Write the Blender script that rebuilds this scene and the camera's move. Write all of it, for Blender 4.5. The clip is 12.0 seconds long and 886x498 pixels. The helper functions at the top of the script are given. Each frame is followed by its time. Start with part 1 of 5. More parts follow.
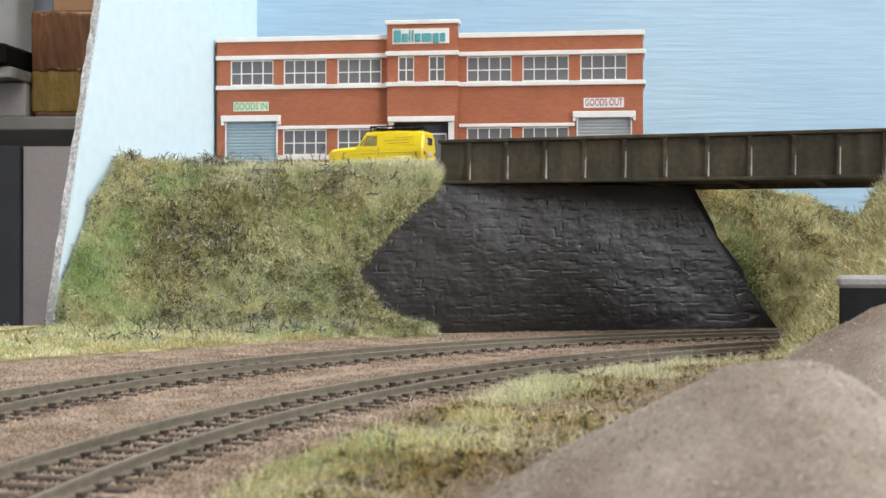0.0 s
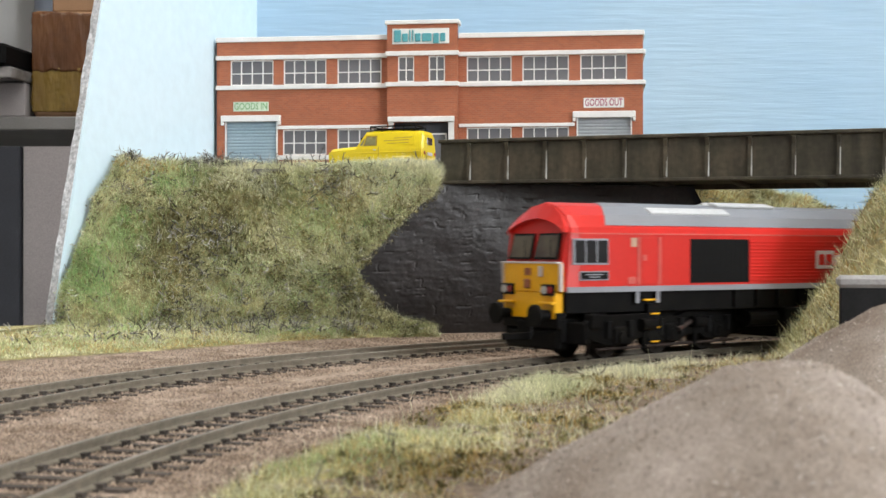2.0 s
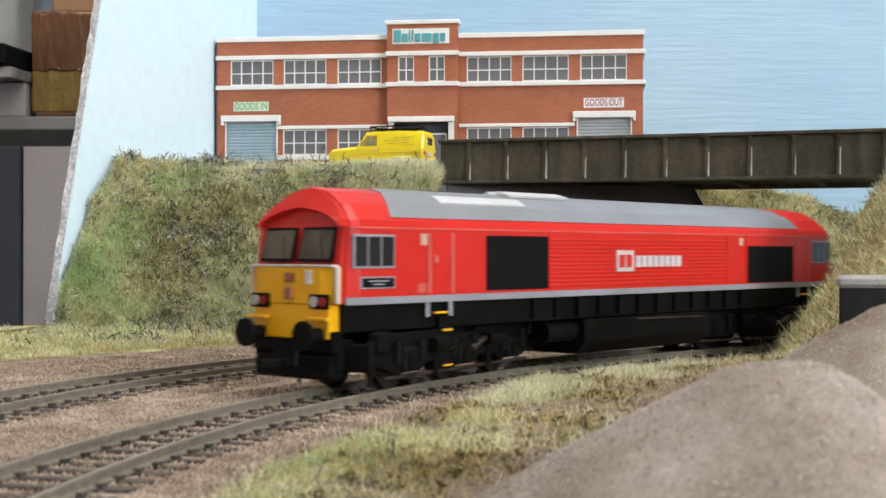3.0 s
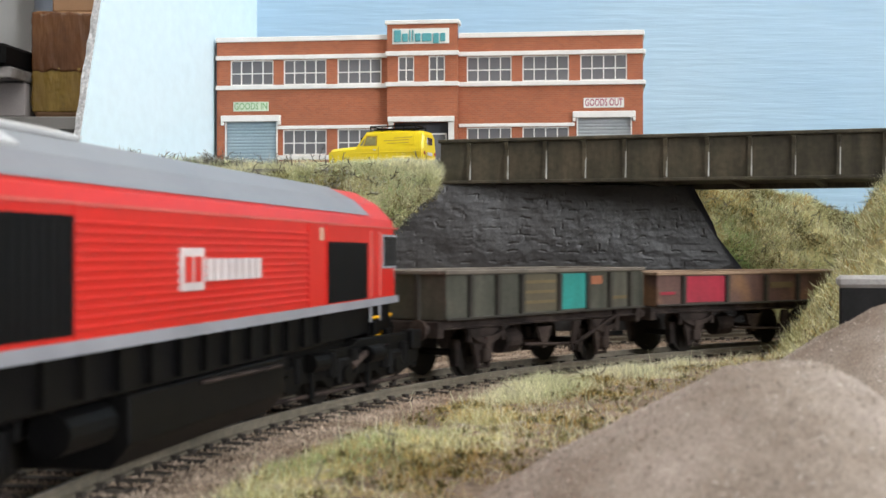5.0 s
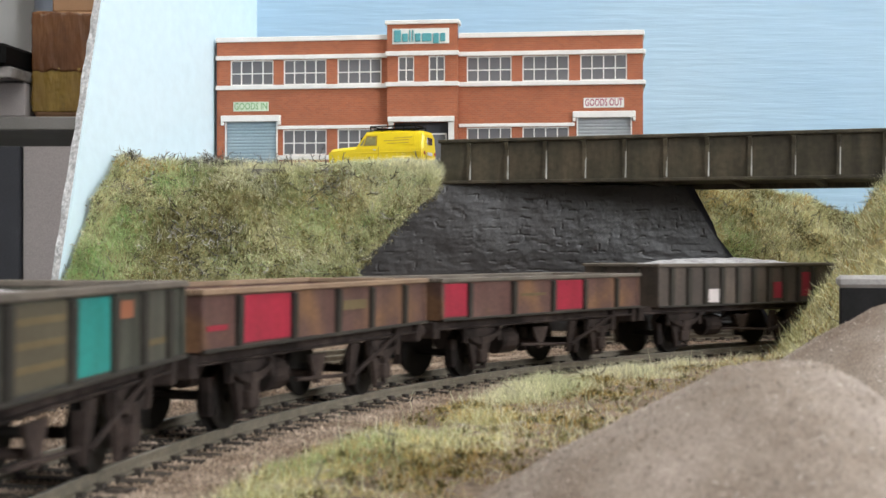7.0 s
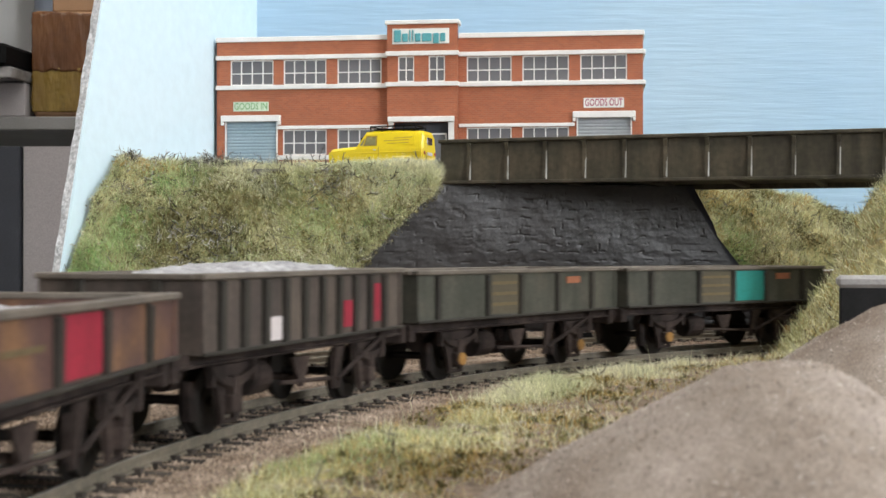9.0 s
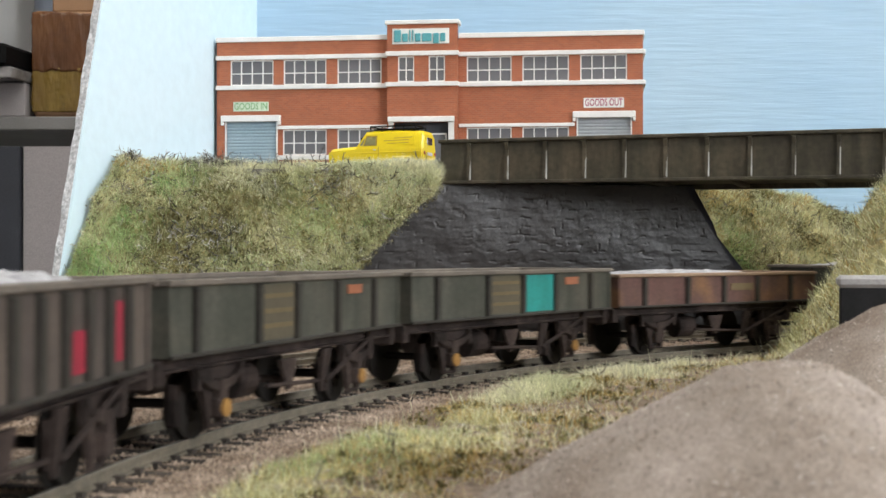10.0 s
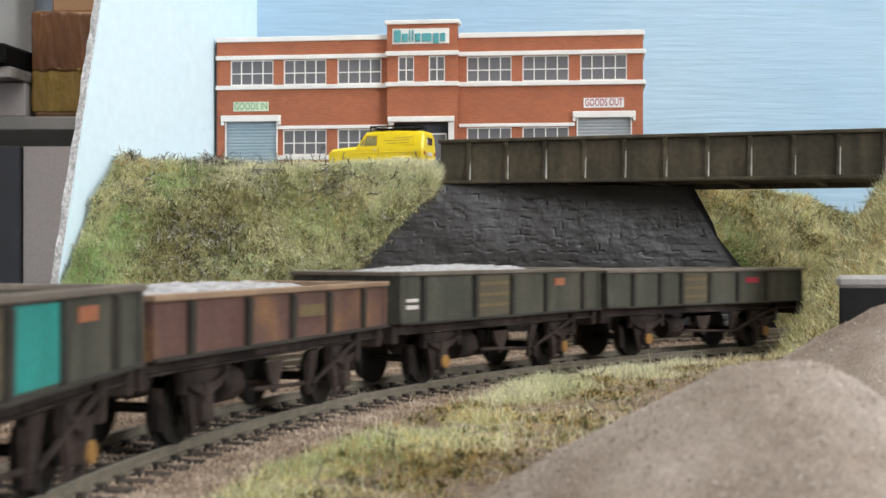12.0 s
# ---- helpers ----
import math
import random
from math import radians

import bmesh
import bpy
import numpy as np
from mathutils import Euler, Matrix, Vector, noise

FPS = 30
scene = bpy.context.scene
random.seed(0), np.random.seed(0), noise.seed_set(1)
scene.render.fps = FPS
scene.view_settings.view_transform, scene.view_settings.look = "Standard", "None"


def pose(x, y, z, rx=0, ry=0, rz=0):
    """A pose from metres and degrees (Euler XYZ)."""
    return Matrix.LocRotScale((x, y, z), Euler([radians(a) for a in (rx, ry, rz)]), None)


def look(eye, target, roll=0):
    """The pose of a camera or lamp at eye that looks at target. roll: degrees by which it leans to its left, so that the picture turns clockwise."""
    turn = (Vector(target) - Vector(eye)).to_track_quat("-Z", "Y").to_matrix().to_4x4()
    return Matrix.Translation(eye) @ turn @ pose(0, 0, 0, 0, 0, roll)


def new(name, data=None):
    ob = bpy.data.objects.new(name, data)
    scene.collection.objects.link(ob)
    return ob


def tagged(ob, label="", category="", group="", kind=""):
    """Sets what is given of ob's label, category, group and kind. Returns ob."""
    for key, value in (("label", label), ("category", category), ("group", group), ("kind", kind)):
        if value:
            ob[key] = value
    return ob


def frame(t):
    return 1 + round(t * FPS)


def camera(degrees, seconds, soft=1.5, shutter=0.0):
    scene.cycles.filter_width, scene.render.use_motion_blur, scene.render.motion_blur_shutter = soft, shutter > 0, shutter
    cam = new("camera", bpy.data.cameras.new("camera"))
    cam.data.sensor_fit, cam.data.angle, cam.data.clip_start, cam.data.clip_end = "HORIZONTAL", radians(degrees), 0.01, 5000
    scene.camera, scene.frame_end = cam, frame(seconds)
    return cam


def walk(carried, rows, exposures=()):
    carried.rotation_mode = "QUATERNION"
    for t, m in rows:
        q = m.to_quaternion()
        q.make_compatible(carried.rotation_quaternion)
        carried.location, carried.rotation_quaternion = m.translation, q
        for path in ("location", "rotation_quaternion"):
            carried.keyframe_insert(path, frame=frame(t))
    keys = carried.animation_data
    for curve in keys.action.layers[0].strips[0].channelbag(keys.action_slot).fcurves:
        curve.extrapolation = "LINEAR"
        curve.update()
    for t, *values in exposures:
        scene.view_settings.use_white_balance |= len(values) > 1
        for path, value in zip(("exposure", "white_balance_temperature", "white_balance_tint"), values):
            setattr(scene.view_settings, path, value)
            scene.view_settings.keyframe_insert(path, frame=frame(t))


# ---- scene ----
cam = camera(37.44, 12.0, soft=1.5, shutter=0.5)
EYE = (0.0, 0.0, 0.0341)
walk(cam, [(0.0, pose(*EYE, 90.16, 0, 0)), (12.0, pose(*EYE, 90.16, 0, 0))])
cam.data.dof.use_dof = True
cam.data.dof.focus_distance = 0.56
cam.data.dof.aperture_fstop = 72.0

# ---- light: a hobby room, one wide window, one ceiling luminaire ----
world = bpy.data.worlds.new("world")
scene.world = world
world.use_nodes = True
sky = world.node_tree.nodes.new("ShaderNodeTexSky")
sky.sky_type, sky.sun_disc = "NISHITA", False
sky.sun_elevation, sky.sun_rotation = radians(40), radians(120)
world.node_tree.links.new(sky.outputs[0], world.node_tree.nodes["Background"].inputs[0])
world.node_tree.nodes["Background"].inputs[1].default_value = 0.1
scene.view_settings.exposure = 0.0


def area_lamp(name, m, sx, sy, watts, colour):
    data = bpy.data.lights.new(name, "AREA")
    data.shape, data.size, data.size_y, data.energy, data.color = "RECTANGLE", sx, sy, watts, colour
    ob = new(name, data)
    ob.matrix_world = m
    return ob


area_lamp("window_daylight", look((1.985, -1.48, 0.66), (0.0, -1.48, 0.66)), 0.78, 0.84, 64, (0.94, 0.97, 1.0))
area_lamp("ceiling_light_glow", look((0.05, 0.36, 1.18), (0.05, 0.37, 0.0)), 1.3, 0.9, 15.5, (1.0, 0.96, 0.9))

# ---- materials ----
MM = 0.001


def mat(name, a, b=None, scale=120, rough=0.6, metal=0.0, bump=0.0, bscale=900, island=0.0, fleck=0.12, c=None, spec=0.4, objr=0.0, stretch=None, streak=0.0):
    m = bpy.data.materials.new(name)
    m.use_nodes = True
    nt = m.node_tree
    n, L = nt.nodes, nt.links
    p = n["Principled BSDF"]
    p.inputs["Roughness"].default_value, p.inputs["Metallic"].default_value = rough, metal
    p.inputs["Specular IOR Level"].default_value = spec
    tc = n.new("ShaderNodeTexCoord")
    n1 = n.new("ShaderNodeTexNoise")
    n1.inputs["Scale"].default_value, n1.inputs["Detail"].default_value = scale, 5
    L.new(tc.outputs["Object"], n1.inputs["Vector"])
    ramp = n.new("ShaderNodeValToRGB")
    b = b or tuple(v * 0.82 for v in a)
    ramp.color_ramp.elements[0].position, ramp.color_ramp.elements[1].position = 0.35, 0.65
    ramp.color_ramp.elements[0].color, ramp.color_ramp.elements[1].color = (*a, 1), (*b, 1)
    if c:
        e = ramp.color_ramp.elements.new(0.5)
        e.color = (*c, 1)
    L.new(n1.outputs["Fac"], ramp.inputs[0])
    n2 = n.new("ShaderNodeTexNoise")
    n2.inputs["Scale"].default_value, n2.inputs["Detail"].default_value = bscale, 3
    if stretch:
        mp = n.new("ShaderNodeMapping")
        mp.inputs["Scale"].default_value = stretch
        L.new(tc.outputs["Object"], mp.inputs["Vector"])
        L.new(mp.outputs[0], n2.inputs["Vector"])
    else:
        L.new(tc.outputs["Object"], n2.inputs["Vector"])
    mr = n.new("ShaderNodeMapRange")
    mr.inputs[1].default_value, mr.inputs[2].default_value = 0.3, 0.7
    mr.inputs[3].default_value, mr.inputs[4].default_value = 1 - fleck, 1 + fleck
    L.new(n2.outputs["Fac"], mr.inputs[0])
    val = mr.outputs[0]
    if island or objr:
        if island:
            rnd = n.new("ShaderNodeNewGeometry").outputs["Random Per Island"]
        else:
            rnd = n.new("ShaderNodeObjectInfo").outputs["Random"]
        k = island or objr
        m2 = n.new("ShaderNodeMapRange")
        m2.inputs[3].default_value, m2.inputs[4].default_value = 1 - k, 1 + k
        L.new(rnd, m2.inputs[0])
        mu = n.new("ShaderNodeMath")
        mu.operation = "MULTIPLY"
        L.new(val, mu.inputs[0])
        L.new(m2.outputs[0], mu.inputs[1])
        val = mu.outputs[0]
    if streak:
        # run-down grime and broad blotches
        mp2 = n.new("ShaderNodeMapping")
        mp2.inputs["Scale"].default_value = (1.0, 1.0, 0.16)
        L.new(tc.outputs["Object"], mp2.inputs["Vector"])
        n3 = n.new("ShaderNodeTexNoise")
        n3.inputs["Scale"].default_value, n3.inputs["Detail"].default_value = 210, 6
        L.new(mp2.outputs[0], n3.inputs["Vector"])
        m3 = n.new("ShaderNodeMapRange")
        m3.inputs[1].default_value, m3.inputs[2].default_value = 0.32, 0.68
        m3.inputs[3].default_value, m3.inputs[4].default_value = 1 - streak, 1 + streak * 0.6
        L.new(n3.outputs["Fac"], m3.inputs[0])
        mu3 = n.new("ShaderNodeMath")
        mu3.operation = "MULTIPLY"
        L.new(val, mu3.inputs[0])
        L.new(m3.outputs[0], mu3.inputs[1])
        val = mu3.outputs[0]
    mix = n.new("ShaderNodeVectorMath")
    mix.operation = "SCALE"
    L.new(ramp.outputs[0], mix.inputs[0])
    L.new(val, mix.inputs["Scale"])
    L.new(mix.outputs[0], p.inputs["Base Color"])
    if bump:
        bp = n.new("ShaderNodeBump")
        bp.inputs["Strength"].default_value, bp.inputs["Distance"].default_value = 0.6, bump * MM
        L.new(n2.outputs["Fac"], bp.inputs["Height"])
        L.new(bp.outputs[0], p.inputs["Normal"])
    return m


def brick_mat(name, c1, c2, mortar, width, height, gap):
    m = bpy.data.materials.new(name)
    m.use_nodes = True
    nt = m.node_tree
    n, L = nt.nodes, nt.links
    p = n["Principled BSDF"]
    p.inputs["Roughness"].default_value = 0.75
    tc = n.new("ShaderNodeTexCoord")
    sep = n.new("ShaderNodeSeparateXYZ")
    com = n.new("ShaderNodeCombineXYZ")
    add = n.new("ShaderNodeMath")
    L.new(tc.outputs["Object"], sep.inputs[0])
    L.new(sep.outputs[0], add.inputs[0])
    L.new(sep.outputs[1], add.inputs[1])
    L.new(add.outputs[0], com.inputs[0])
    L.new(sep.outputs[2], com.inputs[1])
    bt = n.new("ShaderNodeTexBrick")
    bt.inputs["Scale"].default_value = 1.0
    bt.inputs["Brick Width"].default_value, bt.inputs["Row Height"].default_value = width * MM, height * MM
    bt.inputs["Mortar Size"].default_value, bt.inputs["Mortar Smooth"].default_value = gap * MM, 0.3
    bt.inputs["Color1"].default_value, bt.inputs["Color2"].default_value = (*c1, 1), (*c2, 1)
    bt.inputs["Mortar"].default_value = (*mortar, 1)
    L.new(com.outputs[0], bt.inputs["Vector"])
    ns = n.new("ShaderNodeTexNoise")
    ns.inputs["Scale"].default_value = 45
    L.new(tc.outputs["Object"], ns.inputs["Vector"])
    mr = n.new("ShaderNodeMapRange")
    mr.inputs[3].default_value, mr.inputs[4].default_value = 0.8, 1.2
    L.new(ns.outputs["Fac"], mr.inputs[0])
    sc = n.new("ShaderNodeVectorMath")
    sc.operation = "SCALE"
    L.new(bt.outputs["Color"], sc.inputs[0])
    L.new(mr.outputs[0], sc.inputs["Scale"])
    L.new(sc.outputs[0], p.inputs["Base Color"])
    bp = n.new("ShaderNodeBump")
    bp.invert = True
    bp.inputs["Strength"].default_value, bp.inputs["Distance"].default_value = 0.5, 0.1 * MM
    L.new(bt.outputs["Fac"], bp.inputs["Height"])
    L.new(bp.outputs[0], p.inputs["Normal"])
    return m


def glass_mat(name, tint, alpha):
    m = bpy.data.materials.new(name)
    m.use_nodes = True
    nt = m.node_tree
    p = nt.nodes["Principled BSDF"]
    p.inputs["Base Color"].default_value = (*tint, 1)
    p.inputs["Roughness"].default_value = 0.08
    p.inputs["Alpha"].default_value = alpha
    return m


def glow_mat(name, colour, strength):
    m = bpy.data.materials.new(name)
    m.use_nodes = True
    p = m.node_tree.nodes["Principled BSDF"]
    p.inputs["Base Color"].default_value = (*colour, 1)
    p.inputs["Emission Color"].default_value = (*colour, 1)
    p.inputs["Emission Strength"].default_value = strength
    return m


M_SKY = mat("sky_blue_paint", (0.345, 0.52, 0.685), (0.42, 0.585, 0.72), 7, 0.5, bump=0.5, bscale=420, fleck=0.035, stretch=(0.07, 0.07, 1.0))
# paler sky paint, its colour also carrying the side board's stronger light
M_SKY_PALE_LIT = mat("pale_lit_sky_paint", (0.65, 0.83, 0.93), (0.71, 0.86, 0.95), 6, 0.55, bump=0.25, bscale=160, fleck=0.03)
M_FOAM = mat("foam_board_edge", (0.42, 0.44, 0.47), (0.62, 0.63, 0.65), 500, 0.9, bump=0.6, bscale=700, fleck=0.3)
M_BALLAST = mat("ballast_ground", (0.235, 0.172, 0.125), (0.375, 0.295, 0.23), 90, 0.95, bump=0.8, bscale=620, fleck=0.45)
M_PEBBLE = mat("ballast_grains", (0.24, 0.178, 0.13), (0.395, 0.312, 0.245), 90, 0.9, island=0.45)
M_SLEEPER = mat("sleeper_plastic", (0.05, 0.042, 0.036), (0.095, 0.076, 0.062), 260, 0.8, bump=0.2, objr=0.3)
M_RAIL = mat("weathered_rail", (0.17, 0.15, 0.115), (0.225, 0.195, 0.15), 300, 0.6, 0.1)
M_RAILTOP = mat("polished_rail_head", (0.21, 0.19, 0.155), (0.30, 0.275, 0.235), 60, 0.45, 0.3)
M_SOIL = mat("grassy_soil", (0.31, 0.29, 0.13), (0.46, 0.43, 0.22), 60, 0.95, bump=1.5, bscale=420, fleck=0.4, c=(0.32, 0.27, 0.13))
M_DIRT = mat("brown_earth", (0.13, 0.096, 0.068), (0.25, 0.19, 0.14), 60, 0.95, bump=1.2, bscale=500, fleck=0.4)
M_GRASS = mat("static_grass", (0.31, 0.345, 0.17), (0.74, 0.72, 0.46), 42, 0.8, island=0.6, c=(0.54, 0.56, 0.31), spec=0.2)
M_GRASS_OLIVE = mat("dark_olive_grass", (0.18, 0.18, 0.075), (0.38, 0.36, 0.175), 42, 0.85, island=0.5, c=(0.27, 0.255, 0.115), spec=0.2)
M_MOSS = mat("yellow_green_moss", (0.56, 0.51, 0.22), (0.78, 0.64, 0.29), 90, 0.85, island=0.5, c=(0.56, 0.535, 0.25), spec=0.2)
M_GRASS_PALE = mat("pale_static_grass", (0.68, 0.70, 0.47), (0.84, 0.80, 0.59), 50, 0.8, island=0.45, spec=0.2)
M_GRASS_GREEN = mat("fresh_green_grass", (0.30, 0.52, 0.19), (0.48, 0.63, 0.30), 50, 0.8, island=0.35, spec=0.2)
M_GRASS_RUST = mat("rusty_dry_grass", (0.45, 0.27, 0.09), (0.56, 0.41, 0.15), 50, 0.85, island=0.4, spec=0.2)
M_FOLIAGE = mat("olive_ground_foam", (0.09, 0.085, 0.033), (0.20, 0.17, 0.065), 80, 0.95, island=0.5)
M_TWIG = mat("dry_twigs", (0.05, 0.045, 0.035), (0.16, 0.15, 0.12), 90, 0.85, island=0.6)
M_TWIG_PALE = mat("bleached_twigs", (0.33, 0.32, 0.28), (0.5, 0.49, 0.45), 90, 0.85, island=0.4)
M_STONE = mat("dark_stone_plaster", (0.020, 0.0168, 0.0162), (0.032, 0.0275, 0.0265), 30, 0.34, bump=0.05, bscale=420, fleck=0.25, spec=0.34)
M_GIRDER = mat("olive_brown_girder_paint", (0.036, 0.030, 0.021), (0.078, 0.064, 0.042), 35, 0.46, bump=0.1, bscale=400, fleck=0.25, c=(0.052, 0.046, 0.030), streak=0.35)
M_GIRDER_WORN = mat("worn_light_edge", (0.20, 0.19, 0.16), (0.42, 0.42, 0.40), 120, 0.5)
M_DECK = mat("bridge_deck_underside", (0.05, 0.042, 0.033), (0.08, 0.066, 0.05), 80, 0.8)
M_ROAD = mat("grey_road", (0.16, 0.16, 0.15), (0.22, 0.21, 0.19), 90, 0.9, bump=0.2)
M_BRICK = brick_mat("printed_red_brick", (0.41, 0.12, 0.052), (0.32, 0.092, 0.044), (0.37, 0.165, 0.095), 2.7, 1.0, 0.12)
M_WHITE = mat("white_painted_trim", (0.80, 0.79, 0.77), (0.72, 0.71, 0.69), 60, 0.6, fleck=0.04)
M_SHUTTER = mat("blue_grey_shutter", (0.26, 0.35, 0.40), (0.31, 0.40, 0.45), 60, 0.5, fleck=0.05)
M_SHUTTER_GREY = mat("grey_shutter", (0.33, 0.36, 0.38), (0.40, 0.42, 0.44), 60, 0.5, fleck=0.05)
M_PANE = glass_mat("window_glazing", (0.21, 0.21, 0.225), 0.72)
M_INTERIOR = mat("grey_interior_card", (0.20, 0.20, 0.21), (0.27, 0.27, 0.28), 30, 0.9)
M_DARK = mat("dark_card_edge", (0.03, 0.03, 0.04), None, 60, 0.8)
M_SIGN = mat("white_sign_board", (0.82, 0.83, 0.80), None, 60, 0.6, fleck=0.03)
M_TEAL_TXT = mat("teal_sign_letters", (0.10, 0.36, 0.40), None, 60, 0.5)
M_GREEN_TXT = mat("green_sign_letters", (0.22, 0.42, 0.20), None, 60, 0.6)
M_MAROON_TXT = mat("maroon_sign_letters", (0.36, 0.05, 0.12), None, 60, 0.6)
M_PALEGREEN = mat("pale_green_sign", (0.66, 0.76, 0.60), None, 60, 0.6, fleck=0.03)
M_YELLOW_VAN = mat("yellow_van_enamel", (0.80, 0.62, 0.015), (0.74, 0.56, 0.012), 40, 0.25, fleck=0.03, spec=0.6)
M_BLACK = mat("matt_black_plastic", (0.0040, 0.0040, 0.0045), (0.007, 0.0066, 0.0062), 120, 0.5, spec=0.08)
M_BLACK_GLOSS = mat("satin_black_panel", (0.004, 0.004, 0.0045), None, 120, 0.6, spec=0.15)
M_RED = mat("red_loco_paint", (0.62, 0.020, 0.014), (0.57, 0.018, 0.012), 30, 0.38, fleck=0.03, spec=0.45)
M_REDLINE = mat("pale_red_handrail", (0.62, 0.12, 0.10), None, 60, 0.4)
M_ROOFGREY = mat("grey_loco_roof", (0.215, 0.225, 0.25), (0.25, 0.26, 0.285), 40, 0.38, fleck=0.03)
M_STRIPE = mat("light_grey_stripe", (0.30, 0.31, 0.345), None, 60, 0.45, fleck=0.03)
M_YELLOW = mat("yellow_warning_panel", (0.88, 0.46, 0.004), (0.82, 0.41, 0.004), 60, 0.4, fleck=0.04)
M_LENS = mat("lamp_lens", (0.55, 0.55, 0.52), None, 60, 0.15)
M_REDLENS = mat("red_lamp_lens", (0.35, 0.02, 0.02), None, 60, 0.2)
M_LOCOGLASS = mat("dark_cab_glass", (0.018, 0.018, 0.02), None, 60, 0.12, fleck=0.03)
M_SCREEN = mat("windscreen_glass", (0.045, 0.032, 0.028), (0.10, 0.085, 0.06), 90, 0.06, fleck=0.03)
M_WHITEMARK = mat("white_marking", (0.66, 0.60, 0.60), None, 60, 0.5, fleck=0.05)
# near-white base colour stands for the bright reflection on the grey roof hatches
M_ROOFGLINT = mat("roof_highlight_white", (0.62, 0.63, 0.64), None, 60, 0.3)
M_W_GREEN = mat("weathered_green_grey_wagon", (0.046, 0.048, 0.037), (0.086, 0.080, 0.062), 75, 0.65, fleck=0.18, c=(0.066, 0.066, 0.052), streak=0.28)
M_W_BROWN = mat("weathered_brown_wagon", (0.105, 0.050, 0.044), (0.19, 0.10, 0.052), 62, 0.6, fleck=0.2, c=(0.115, 0.062, 0.052), streak=0.28)
M_W_MEA = mat("grimy_brown_wagon", (0.062, 0.050, 0.044), (0.11, 0.086, 0.070), 75, 0.7, fleck=0.16, streak=0.3)
M_RIM_TAN = mat("tan_weathered_rim", (0.28, 0.19, 0.125), (0.20, 0.135, 0.09), 75, 0.75)
M_RIM_GREY = mat("grey_weathered_rim", (0.105, 0.090, 0.075), (0.165, 0.140, 0.115), 75, 0.75, streak=0.15)
M_RIB = mat("dark_wagon_rib", (0.026, 0.023, 0.019), (0.042, 0.037, 0.030), 90, 0.75)
M_UNDER = mat("grimy_underframe", (0.016, 0.0115, 0.0105), (0.062, 0.045, 0.039), 110, 0.8, fleck=0.25, spec=0.2)
M_WHEEL = mat("dark_steel_wheel", (0.014, 0.012, 0.011), (0.024, 0.021, 0.019), 90, 0.6, 0.1, spec=0.2)
M_TEAL = mat("teal_wagon_panel", (0.018, 0.27, 0.24), (0.03, 0.21, 0.19), 60, 0.6, streak=0.18)
M_CRIMSON = mat("crimson_wagon_panel", (0.36, 0.02, 0.045), (0.25, 0.022, 0.04), 60, 0.6, streak=0.2)
M_ORANGE = mat("orange_label", (0.34, 0.125, 0.065), None, 60, 0.6)
M_OCHRE = mat("faded_ochre_lettering", (0.155, 0.115, 0.058), None, 60, 0.7)
M_OCHREP = mat("ochre_stained_panel", (0.098, 0.084, 0.056), None, 60, 0.7)
M_AXLEBOX = mat("yellow_axlebox_cover", (0.34, 0.18, 0.05), None, 60, 0.6)
M_STONELOAD = mat("pale_stone_load", (0.30, 0.30, 0.315), (0.42, 0.42, 0.435), 300, 0.9, bump=0.8, bscale=700, fleck=0.3)
M_MOUND = mat("brown_grey_sand_heap", (0.205, 0.16, 0.128), (0.40, 0.345, 0.315), 30, 0.95, bump=0.3, bscale=2200, fleck=0.3, c=(0.295, 0.25, 0.215))
M_GRAIN = mat("heap_grains", (0.24, 0.19, 0.15), (0.50, 0.45, 0.41), 300, 0.95, island=0.6)
M_CONCRETE = mat("pale_concrete_coping", (0.30, 0.295, 0.29), (0.38, 0.37, 0.365), 90, 0.8, bump=0.2)
M_BUNKER = mat("black_retaining_wall", (0.012, 0.012, 0.013), (0.022, 0.022, 0.023), 90, 0.75, spec=0.2)
M_WALL = mat("off_white_room_wall", (0.72, 0.71, 0.69), (0.76, 0.75, 0.73), 2, 0.9, fleck=0.02)
M_ROOMFLOOR = mat("grey_room_carpet", (0.14, 0.13, 0.12), (0.19, 0.18, 0.17), 20, 0.95)
M_CARTON = mat("cardboard", (0.34, 0.20, 0.11), (0.29, 0.165, 0.09), 25, 0.7, fleck=0.05)
M_TAPE = mat("glossy_brown_parcel_tape", (0.105, 0.045, 0.02), (0.16, 0.072, 0.03), 25, 0.16, bump=9.0, bscale=70, fleck=0.12, stretch=(1.0, 1.0, 0.22))
M_TAPE_Y = mat("yellowed_clear_tape", (0.24, 0.16, 0.035), (0.17, 0.105, 0.03), 25, 0.18, bump=9.0, bscale=70, fleck=0.12, stretch=(1.0, 1.0, 0.3))
M_VANMARK = mat("ochre_van_lettering", (0.34, 0.22, 0.02), None, 60, 0.5)
M_VANGLASS = mat("amber_tinted_van_glass", (0.30, 0.27, 0.11), (0.12, 0.115, 0.07), 160, 0.12, fleck=0.1)
M_CREAM = mat("cream_label", (0.62, 0.42, 0.30), None, 60, 0.6)
M_SHELF = mat("grey_steel_shelf", (0.20, 0.195, 0.19), (0.26, 0.255, 0.25), 15, 0.6)
M_SHELF_DARK = mat("dark_blue_grey_post", (0.055, 0.06, 0.075), None, 15, 0.5)
M_PANEL = mat("mauve_grey_panel", (0.36, 0.335, 0.34), (0.42, 0.39, 0.395), 8, 0.7)
M_PIPE = mat("blue_grey_plastic_pipe", (0.30, 0.34, 0.42), (0.36, 0.40, 0.47), 12, 0.35, fleck=0.04)
